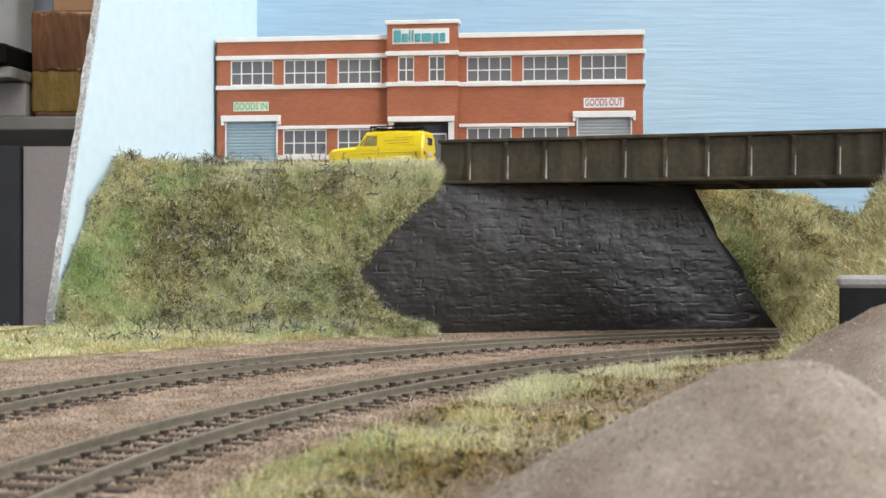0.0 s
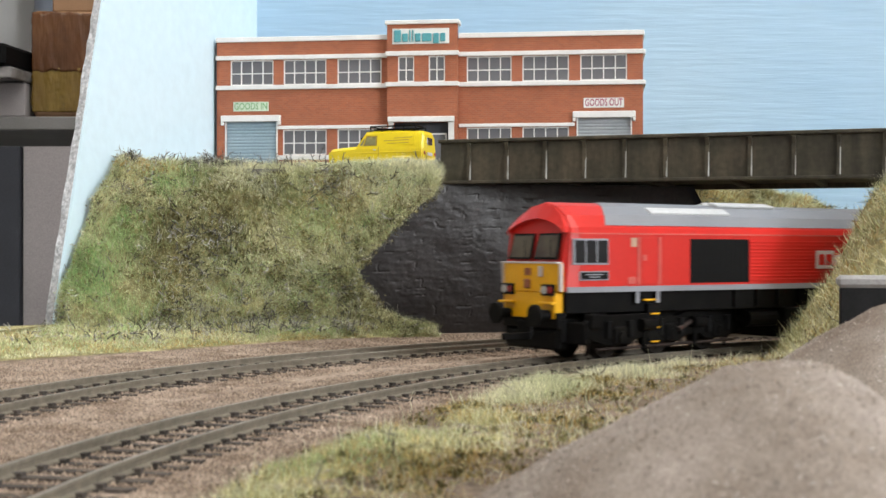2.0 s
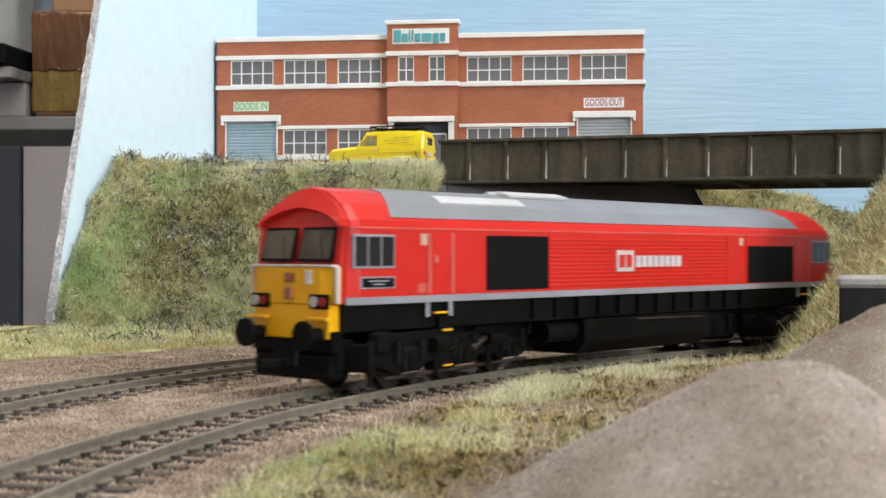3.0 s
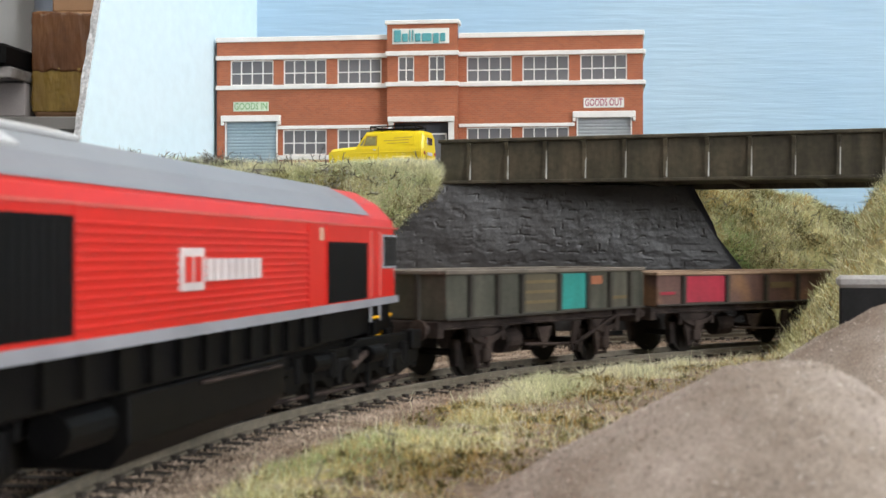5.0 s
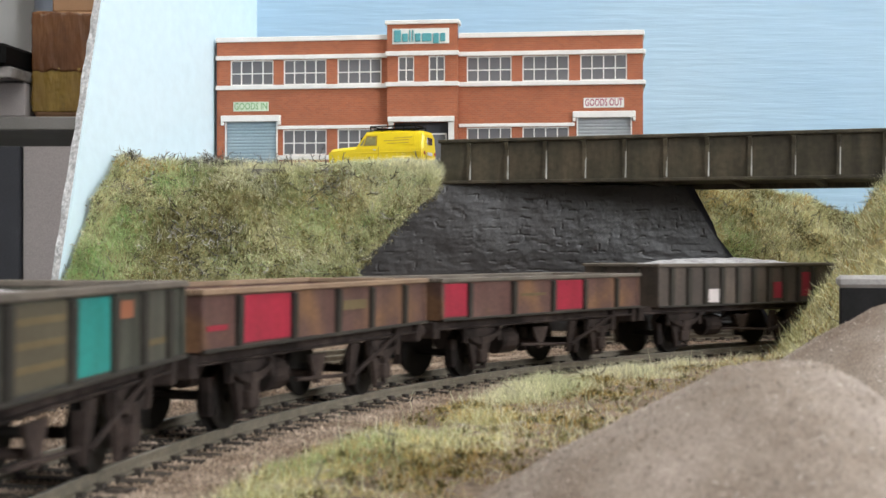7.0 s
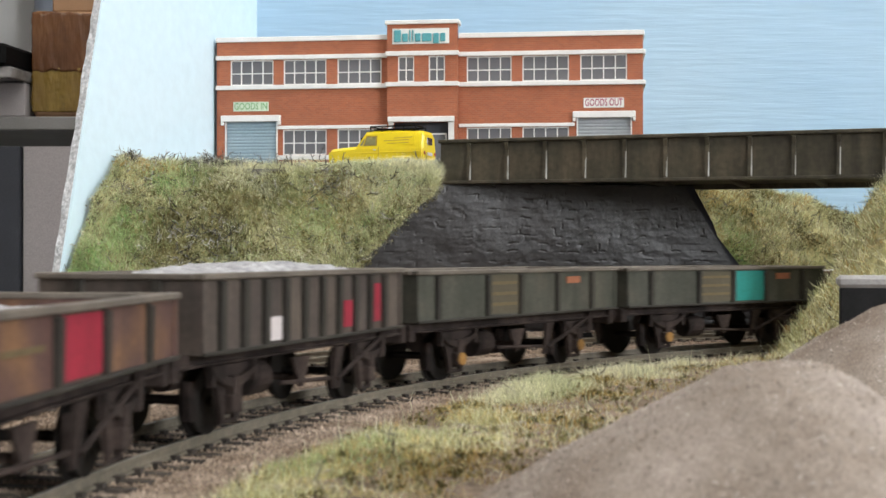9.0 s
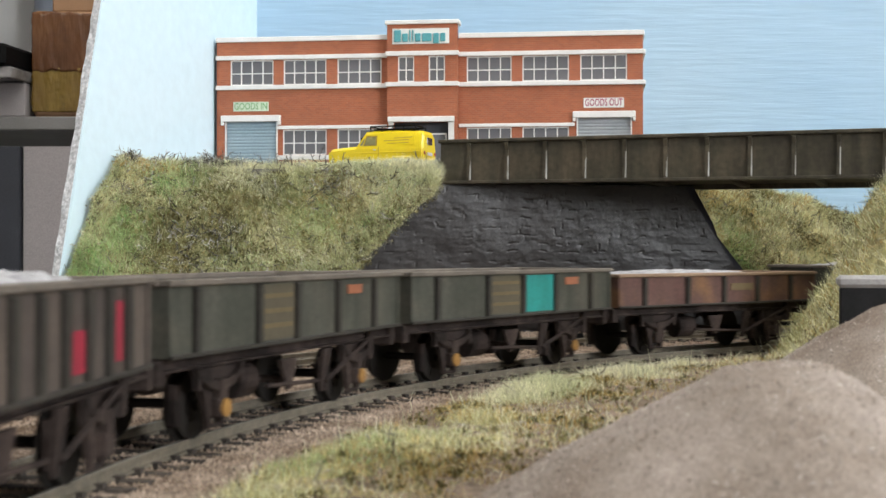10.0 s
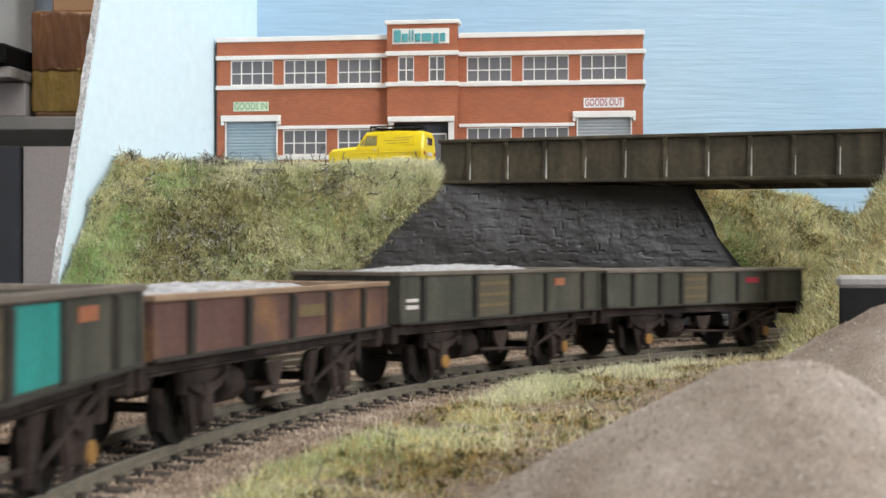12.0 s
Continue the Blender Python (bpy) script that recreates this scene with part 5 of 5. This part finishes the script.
        inn = [(y * 0.93, 41.0 + (z - 40.9) * 0.46) for y, z in arc]
        bm = bmesh.new()
        ao = [[bm.verts.new((e * (x - k * max(0, z - 41)), y, z)) for y, z in arc] for x, k in ((124.0, 0.0), (129.4, 0.42))]
        ai = [[bm.verts.new((e * (x - 0.26 * max(0, z - 41)), y, z)) for y, z in inn] for x in (125.0, 129.9)]
        for i in range(8):
            bm.faces.new((ao[0][i], ao[0][i + 1], ao[1][i + 1], ao[1][i]))
            bm.faces.new((ao[1][i], ao[1][i + 1], ai[1][i + 1], ai[1][i]))
            bm.faces.new((ai[1][i], ai[1][i + 1], ai[0][i + 1], ai[0][i]))
        part("visor", bm, M_RED, lo)
        beam = ex("buffer_beam", M_BLACK, 128.0, 131.6, -15.2, 15.2, 9.8, 15.0, 0.4)
        for y in (-10.8, 10.8):
            bf = part("buffer", rod(bmesh.new(), (e * 131, y, 14.2), (e * 136.6, y, 14.2), 1.7, 14), M_BLACK, lo)
            part("buffer_head", rod(bmesh.new(), (e * 136.6, y, 14.2), (e * 137.8, y, 14.2), 3.5, 20), M_BLACK, bf)
        ex("plough", M_BLACK, 126.0, 131.4, -14.5, 14.5, 3.0, 9.6, 0.9)
        for y in (-13.2, 13.2):
            ex("guard_step", M_BLACK, 124.6, 130.4, y - 2.2, y + 2.2, 5.4, 13.0, 0.4)
        ex("coupling", M_BLACK, 132.0, 142.0, -1.2, 1.2, 6.0, 8.2, 0.3)
        part("coupling_hose", rod(bmesh.new(), (e * 134, 5, 12.5), (e * 135.4, 5.6, 6.5), 0.5, 6), M_BLACK, lo)
    # frame and tank
    bx("underframe", M_BLACK, lo, -128.5, 128.5, -15.4, 15.4, 14.6, 21.6, 0.3)
    for k in range(12):
        for s in (-1, 1):
            x = -62 + 10.6 * k
            bx("frame_bracket", M_BLACK, lo, x, x + 1.2, min(s * 15.3, s * 16.6), max(s * 15.3, s * 16.6), 15.4, 21.2)
    part("fuel_tank", slab(bmesh.new(), [(-15.8, 14.4), (-15.8, 7.5), (-12.5, 3.8), (12.5, 3.8), (15.8, 7.5), (15.8, 14.4)], "x", -40, 30), M_BLACK, lo, "black fuel tank", 0.3)
    for s in (-1, 1):
        part("pipe", rod(bmesh.new(), (-36, s * 16.2, 12.9), (4, s * 16.2, 13.6), 0.35, 6), M_UNDER, lo)
        part("air_tank", rod(bmesh.new(), (33, s * 12.5, 11), (47, s * 12.5, 11), 3.0, 14), M_BLACK, lo)
    for e in (-1, 1):
        bg = new("bogie")
        bg.parent = lo
        bg.empty_display_size = 0.01
        turn = math.degrees(math.asin(87.0 / R1))
        bg.matrix_basis = at(e * 87, 0, 0, 0, 0, e * turn)
        for s in (-1, 1):
            ys = (min(s * 12.6, s * 15.0), max(s * 12.6, s * 15.0))
            part("side_frame", slab(bmesh.new(), [(-43, 12.2), (-40, 14.2), (-9, 14.2), (-5, 12.6), (5, 12.6), (9, 14.2), (40, 14.2), (43, 12.2), (43, 7.0), (36, 5.6), (33, 4.4), (21, 4.4), (18, 6.6), (9, 6.6), (6, 4.4), (-6, 4.4), (-9, 6.6), (-18, 6.6), (-21, 4.4), (-33, 4.4), (-36, 5.6), (-43, 7.0)], "y", *ys), M_BLACK, bg, "", 0.25)
            part("brake_rigging", rod(bmesh.new(), (-38, s * 14.4, 3.4), (38, s * 14.4, 3.4), 0.5, 6), M_UNDER, bg)
            for x in (-14, 14):
                part("brake_cylinder", rod(bmesh.new(), (x - 3.4, s * 16.2, 10.6), (x + 3.4, s * 16.2, 10.6), 2.0, 14), M_BLACK, bg)
                bx("brake_hanger", M_BLACK, bg, x - 0.9, x + 0.9, min(s * 14.4, s * 15.6), max(s * 14.4, s * 15.6), 2.6, 8.6, 0.25)
            for x in (-39.5, 39.5):
                part("sand_pipe", rod(bmesh.new(), (x, s * 14.6, 12.4), (x - (1.5 if x > 0 else -1.5), s * 10.4, 1.4), 0.55, 6), M_UNDER, bg)
                bx("sand_box", M_BLACK, bg, x - 2.6, x + 2.6, min(s * 13.0, s * 16.4), max(s * 13.0, s * 16.4), 10.0, 14.8, 0.4)
            for x in (-27.3, 0, 27.3):
                ab = bx("axlebox", M_BLACK, bg, x - 3.2, x + 3.2, min(s * 14.6, s * 16.4), max(s * 14.6, s * 16.4), 4.6, 10.6, 0.6)
                part("axle_cap", rod(bmesh.new(), (x, s * 16.3, 7), (x, s * 17.0, 7), 2.0, 14), M_BLACK, bg)
                for dx in (-5.6, 5.6):
                    part("spring", rod(bmesh.new(), (x + dx, s * 15.2, 6.8), (x + dx, s * 15.2, 12.2), 1.5, 10), M_BLACK, bg)
            part("damper", rod(bmesh.new(), (-13, s * 15.8, 11.6), (-3, s * 16.2, 8.4), 0.8, 8), M_UNDER, bg)
        for x in (-42, 42):
            bx("end_beam", M_BLACK, bg, x - 1.4, x + 1.4, -14.6, 14.6, 5.2, 12.0, 0.4)
        bx("bolster", M_BLACK, bg, -8, 8, -12, 12, 9, 14.4)
        for x in (-27.3, 0, 27.3):
            wheelset(bg, x, 7.0)
    return lo


def wagon(label, skin, rim, ribs, top, low=16.4, half=54.0, width=16.8, panels=(), marks=(), load=None, yellow=False, ribw=0.9, seed=1):
    """Open box wagon on two axles. panels: (x0, x1, material, name); marks: (x0, x1, z0, z1, material)."""
    w = thing("wagon", label, "wagon", group="wagons of the train")
    bm = bmesh.new()
    t = 1.0
    out = [(-half, -width), (half, -width), (half, width), (-half, width)]
    inn = [(-half + t, -width + t), (half - t, -width + t), (half - t, width - t), (-half + t, width - t)]
    loft(bm, [[(x, y, low) for x, y in out], [(x, y, top) for x, y in out], [(x, y, top) for x, y in inn], [(x, y, low + 1.0) for x, y in inn]])
    body = part("body", bm, skin, w)
    for s in (-1, 1):
        def sx(name, m, x0, x1, z0, z1, proud, bev=0.0, lab="", par=w):
            a, b = sorted((s * (width + 0.02), s * (width + proud)))
            return bx(name, m, par, x0, x1, a, b, z0, z1, bev, lab)
        for x in ribs:
            part("rib", slab(bmesh.new(), [(s * (width + 0.02), low), (s * (width + 0.9), low + 0.6), (s * (width + 1.1), top - 1.5), (s * (width + 0.02), top - 1.0)], "x", x - ribw, x + ribw), M_RIB, w)
        for x in (half - 0.6, -half + 0.6):
            sx("corner_post", skin, x - 0.6, x + 0.6, low, top - 1.0, 0.5, 0.12)
        sx("side_rail", M_RIB, -half, half, low - 0.2, low + 0.5, 0.95, 0.1)
        for x0, x1, m, nm in panels:
            if s > 0 or m is not M_OCHREP:
                sx("panel", m, x0 + ribw, x1 - ribw, low + 0.9, top - 1.3, 0.16, 0, nm)
        for x0, x1, z0, z1, m in marks:
            sx("marking", m, x0, x1, z0, z1, 0.26, 0, "faded unreadable marking")
        bx("top_rail", rim, w, -half - 0.6, half + 0.6, min(s * (width - 1.4), s * (width + 1.0)), max(s * (width - 1.4), s * (width + 1.0)), top - 0.9, top + 0.25, 0.2)
    for e in (-1, 1):
        a, b = sorted((e * (half - 1.4), e * (half + 0.9)))
        bx("end_rail", rim, w, a, b, -width + 1.45, width - 1.45, top - 0.9, top + 0.2, 0.2)
        for y in (-8, 8):
            a, b = sorted((e * (half + 0.02), e * (half + 1.0)))
            bx("end_rib", M_RIB, w, a, b, y - 0.8, y + 0.8, low, top - 1.0)
        bx("headstock", M_UNDER, w, min(e * 52.5, e * 55.0), max(e * 52.5, e * 55.0), -15.5, 15.5, 11.6, 16.0, 0.25)
        for y in (-11.4, 11.4):
            bf = part("buffer", rod(bmesh.new(), (e * 55, y, 13.8), (e * 58.0, y, 13.8), 1.3, 10), M_UNDER, w)
            part("buffer_head", rod(bmesh.new(), (e * 58.0, y, 13.8), (e * 58.8, y, 13.8), 2.9, 16), M_UNDER, bf)
        bx("coupling", M_BLACK, w, min(e * 53, e * 60.5), max(e * 53, e * 60.5), -1.0, 1.0, 6.0, 7.6, 0.2)
    if load:
        def fn(u, v):
            x, y = (-half + t) + (2 * half - 2 * t) * u, (-width + t) + (2 * width - 2 * t) * v
            g = max(0, 1 - (2 * v - 1) ** 2) ** 0.6 * max(0, 1 - abs(2 * u - 1 - load[1]) ** 3.0)
            z = top - 2.6 + load[0] * g + 0.5 * nz(x, y, seed, 0.2) + 0.45 * nz(x, y, seed, 0.6)
            return (x, y, z)
        ob = grid_mesh("stone_load", fn, 90, 30, M_STONELOAD, False)
        ob.parent = w
        ob["label"] = "pale crushed stone load"
    # underframe
    for s in (-1, 1):
        yo = (min(s * 12.4, s * 14.0), max(s * 12.4, s * 14.0))
        part("sole_bar", slab(bmesh.new(), [(-54, 16.2), (54, 16.2), (54, 13.8), (-54, 13.8)], "y", *yo), M_UNDER, w, "", 0.15)
        for x in (-32.5, 32.5):
            yw = (min(s * 13.0, s * 14.2), max(s * 13.0, s * 14.2))
            part("axle_guard", slab(bmesh.new(), [(x - 8.5, 13.4), (x + 8.5, 13.4), (x + 4.6, 9.0), (x + 3.0, 2.6), (x + 1.8, 2.6), (x + 1.9, 7.6), (x - 1.9, 7.6), (x - 1.8, 2.6), (x - 3.0, 2.6), (x - 4.6, 9.0)], "y", *yw), M_UNDER, w, "", 0.1)
            bx("axlebox", M_UNDER, w, x - 1.9, x + 1.9, min(s * 13.6, s * 16.0), max(s * 13.6, s * 16.0), 4.2, 7.8, 0.35)
            if yellow:
                part("axlebox_cover", rod(bmesh.new(), (x, s * 15.9, 6), (x, s * 16.5, 6), 1.7, 12), M_AXLEBOX, w, "yellow-orange axlebox cover")
            part("leaf_spring", slab(bmesh.new(), [(x + 8.4 * q, 8.9 + 3.2 * q * q) for q in (-1, -0.6, -0.2, 0.2, 0.6, 1)] + [(x + 8.4 * q, 10.7 + 2.4 * q * q) for q in (1, 0.6, 0.2, -0.2, -0.6, -1)], "y", min(s * 14.2, s * 15.6), max(s * 14.2, s * 15.6)), M_UNDER, w, "", 0.2)
            for dx in (-8.0, 8.0):
                bx("spring_hanger", M_UNDER, w, x + dx - 0.6, x + dx + 0.6, min(s * 14.1, s * 15.4), max(s * 14.1, s * 15.4), 9.8, 13.6)
            part("spring_buckle", box(bmesh.new(), x - 1.3, x + 1.3, min(s * 14.0, s * 16.0), max(s * 14.0, s * 16.0), 7.6, 11.2), M_UNDER, w, "", 0.2)
            part("keep_plate", rod(bmesh.new(), (x - 3.4, s * 13.6, 2.7), (x + 3.4, s * 13.6, 2.7), 0.45, 6), M_UNDER, w)
            for dx in (-6.6, 6.6):
                bx("brake_shoe", M_UNDER, w, x + dx - 0.9, x + dx + 0.9, s * 9.2 - 1.0, s * 9.2 + 1.0, 3.0, 10.5, 0.2)
        part("brake_lever", rod(bmesh.new(), (-40, s * 15.6, 14.6), (-14, s * 15.2, 6.4), 0.55, 6), M_UNDER, w)
        part("brake_rod", rod(bmesh.new(), (-14, s * 14.0, 6.6), (12, s * 14.0, 7.8), 0.45, 6), M_UNDER, w)
        part("lever_guard", slab(bmesh.new(), [(-18, 13.4), (-14, 13.4), (-12.4, 4.4), (-14.4, 4.4)], "y", min(s * 14.1, s * 15.0), max(s * 14.1, s * 15.0)), M_UNDER, w)
        bx("solebar_flange", M_UNDER, w, -53.6, 53.6, min(s * 14.0, s * 15.2), max(s * 14.0, s * 15.2), 13.7, 14.2, 0.1)
        part("lever_ratchet", slab(bmesh.new(), [(-41, 15.8), (-38.6, 15.8), (-37.6, 9.4), (-39.6, 9.4)], "y", min(s * 15.0, s * 15.9), max(s * 15.0, s * 15.9)), M_UNDER, w)
        part("v_hanger", slab(bmesh.new(), [(-4, 12.3), (4, 12.3), (0.8, 6.0), (-0.8, 6.0)], "y", min(s * 12.6, s * 13.4), max(s * 12.6, s * 13.4)), M_UNDER, w)
    part("brake_cylinder", rod(bmesh.new(), (6, 6, 8.5), (14, 6, 8.5), 3.6, 16), M_UNDER, w)
    part("air_reservoir", rod(bmesh.new(), (2, -10, 9), (18, -10, 9), 3.4, 16), M_UNDER, w)
    part("cross_shaft", rod(bmesh.new(), (0, -13, 8), (0, 13, 8), 0.8, 8), M_UNDER, w)
    bx("floor", M_UNDER, w, -53, 53, -12.3, 12.3, 13.6, 16.3)
    for x in (-32.5, 32.5):
        wheelset(w, x, 6.2)
    return w


G, BR = M_W_GREEN, M_W_BROWN
TRAIN = [(locomotive(), 0.0, 87.0)]


def lines(x0, x1, z=26.2):
    return [(x0 + 1.6, x1 - 1.6, z - 2.9 * k - 0.9, z - 2.9 * k, M_OCHRE) for k in range(3)]


OR = M_ORANGE
TRAIN += [
    (wagon("weathered green-grey open wagon with one teal side panel", G, M_RIM_GREY, (43, 30, 18, -2, -18.5, -32, -45), 29.2,
           panels=((-18.5, -2, M_TEAL, "teal replacement panel"), (-2, 18, M_OCHREP, "ochre-stained panel")), marks=lines(-2, 18) + [(-27.5, -21, 24.4, 27.0, OR), (-43.5, -34, 19.5, 20.5, M_OCHRE)], load=(2.0, 0.1), seed=2), 199.1, 36),
    (wagon("rusty brown open wagon with one crimson side panel", BR, M_RIM_TAN, (41, 19, -2, -20, -40), 27.4,
           panels=((19, 41, M_CRIMSON, "crimson replacement panel"),), marks=[(-17.5, -5, 21.5, 23.6, M_OCHRE), (45, 52, 20, 21, M_CRIMSON)], load=(1.4, 0.2), seed=3), 319.3, 36),
    (wagon("brown open wagon with two crimson side panels", BR, M_RIM_GREY, (41.5, 20, -1, -19, -39), 27.2,
           panels=((41.5, 54.2, M_CRIMSON, "crimson replacement panel"), (-19, -1, M_CRIMSON, "crimson replacement panel")), marks=[(3, 16, 21.8, 22.6, M_OCHRE)], load=(1.4, 0.0), seed=4), 440.3, 36),
    (wagon("grimy dark brown high-sided wagon with close-set ribs and stone load", M_W_MEA, M_RIM_GREY, tuple(41.0 - 8.6 * k for k in range(10)), 30.2, half=47.6, low=16.0, ribw=1.0,
           marks=[(16.6, 23.2, 17.0, 21.6, M_WHITEMARK), (-34.6, -28.8, 18.2, 27.0, M_CRIMSON), (-18.4, -13.6, 17.8, 23.6, M_CRIMSON)], load=(4.4, -0.05), seed=5), 555.8, 36),
    (wagon("weathered green-grey open wagon with ochre lettering panel", G, M_RIM_GREY, (45, 21.3, 4.3, -16.5, -37.4), 29.3,
           panels=((4.3, 21.3, M_OCHREP, "ochre-stained panel"),), marks=lines(4.3, 21.3) + [(-30.5, -22.5, 25.0, 27.0, OR)], load=(1.6, 0.0), yellow=True, seed=6), 671.7, 36),
    (wagon("green-grey open wagon with teal panel and orange label", G, M_RIM_GREY, (42.6, 18.3, -0.1, -18.6, -40.6), 29.0,
           panels=((0, 18.3, M_OCHREP, "ochre-stained panel"), (-18.6, -0.1, M_TEAL, "teal replacement panel")), marks=lines(0, 18.3) + [(-33, -25, 24.6, 26.8, OR)], load=(1.2, 0.0), yellow=True, seed=7), 790.6, 36),
    (wagon("reddish-brown open wagon with tan rim and stone load", BR, M_RIM_TAN, (41.6, 19.8, 0.1, -18.7, -38.6), 27.0,
           marks=[(-16.5, -4, 21.0, 23.4, M_OCHRE)], load=(3.6, 0.15), seed=8), 907.8, 36),
    (wagon("dark green open wagon with ochre lettering and heaped stone", G, M_RIM_GREY, (43.9, 19.3, 0.1, -19.4, -42.4), 29.2,
           panels=((0.1, 19.3, M_OCHREP, "ochre-stained panel"),), marks=lines(0.1, 19.3) + [(-31, -25, 24.4, 26.6, OR), (46, 51, 20, 21, M_WHITEMARK), (46, 51, 21.8, 22.6, M_WHITEMARK)], load=(4.0, 0.15), yellow=True, seed=9), 1027.4, 36),
    (wagon("dark green open wagon at the tail of the train", G, M_RIM_GREY, (41.2, 27.6, 16.7, 1.5, -14.6, -31.4), 28.4,
           panels=((1.5, 16.7, M_OCHREP, "ochre-stained panel"),), marks=lines(1.5, 16.7, 25.6) + [(-27, -19.5, 23.4, 25.4, M_CRIMSON)], load=(1.2, 0.0), yellow=True, seed=10), 1143.7, 36),
]


# ---- shelving behind the layout ----
def store():
    sh = thing("shelving_unit", "grey steel shelving unit with dark posts", "shelving", at(0, 1150, -1000))
    bx("shelf", M_SHELF, sh, -900, -150, 0, 350, 1142, 1154, 1)
    bx("shelf", M_SHELF, sh, -900, -150, 0, 350, 1420, 1432, 1)
    bx("shelf", M_SHELF, sh, -900, -150, 0, 350, 700, 712, 1)
    for x in (-160, -900):
        for y in (120, 330):
            bx("post", M_SHELF_DARK, sh, x, x + 24, y, y + 20, 0, 1640, 1)
    bx("back_panel", M_WALL, sh, -890, -150, 352, 356, 0, 1640)
    bx("side_panel", M_PANEL, sh, -371, -200, 6, 12, 712, 1128)
    bx("door_post", M_SHELF_DARK, sh, -420, -373, 2, 14, 712, 1128, 1)
    c = thing("parcel", "cardboard parcel wrapped in glossy brown tape on the shelf", "box", at(-335.5, 1195, 155.2, 0, 0, 4))
    bx("carton", M_CARTON, c, -30.6, 61.6, -32.6, 59.6, 0, 94, 2.5)

    def wrap(name, m, z0, z1, grow, seed, label):
        """Tape wound round the carton in wrinkled folds with an uneven edge."""
        x0, x1, y0, y1 = -31 - grow, 62 + grow, -33 - grow, 60 + grow
        ring, k = [], 48
        for q in range(4 * k):
            side, t = divmod(q, k)
            t = t / k
            ring.append(((x0 + (x1 - x0) * t, y0), (x1, y0 + (y1 - y0) * t), (x1 - (x1 - x0) * t, y1), (x0, y1 - (y1 - y0) * t))[side])
        rows, nr = [], 26
        for j in range(nr + 1):
            row = []
            for q, (x, y) in enumerate(ring):
                edge = 3.0 * nz(x, y, seed + 5, 0.12)
                z = z0 + edge * (0.6 if z0 > 10 else 0.0) + (z1 - z0) * j / nr
                fold = 1.6 * max(0.0, nz(x + 0.35 * z, y, z * 0.22 + seed, 0.13)) + 0.5 * nz(x, y, z + seed, 0.3)
                row.append((x + math.copysign(fold, x - 15), y + math.copysign(fold, y - 13), z))
            rows.append(row)
        part(name, loft(bmesh.new(), rows), m, c, label, 0, True)
    wrap("tape_band", M_TAPE, 40, 92, 0.6, 3, "glossy brown tape wrapped round")
    wrap("tape_band", M_TAPE_Y, 4, 43, 0.3, 9, "yellowed clear tape")
    c2 = thing("carton", "plain cardboard carton lying on the parcel", "box", at(-310, 1200, 249.6))
    bx("carton_body", M_CARTON, c2, -40, 60, -30, 50, 0, 60, 1.5)
    b = thing("black_case", "black glossy case on the shelf", "case", at(-405, 1128, 180.4, 0, 0, -8))
    bx("case_body", M_WRAP, b, -60, 34, 0, 90, 4.2, 14, 1, "grey clear wrap over the case")
    bx("case_lid", M_BLACK_GLOSS, b, -60, 30, -4, 94, 14, 34, 3)
    pipe = thing("waste_pipe", "blue-grey plastic pipe standing behind the shelves", "pipe", at(-444, 1470, -1000))
    part("tube", rod(bmesh.new(), (0, 0, 712), (0, 0, 1418), 15, 28), M_PIPE, pipe, "", 0, True)
    part("collar", rod(bmesh.new(), (0, 0, 1380), (0, 0, 1412), 17, 28), M_PIPE, pipe, "", 0, True)
    # box added as a rest for the case, where the wall behind shows
    pb = thing("added_pale_box", "added pale grey box that carries the black case", "box", at(-420, 1152, 154.2))
    bx("box_body", M_PANEL, pb, -60, 52, 0, 90, 0, 30, 1)


store()


# ---- movement ----
def motions():
    steps = [0.2 * k for k in range(61)]
    for ob, off, half in TRAIN:
        walk(ob, [(t, vehicle_pose(train_at(t) - off, half)) for t in steps])
    fine = [k / 15 for k in range(181)]
    for ob, x, r in WHEELS:
        walk(ob, [(t, at(x, 0, r, 0, math.degrees((train_at(t) % (2 * math.pi * r)) / r), 0)) for t in fine])


motions()
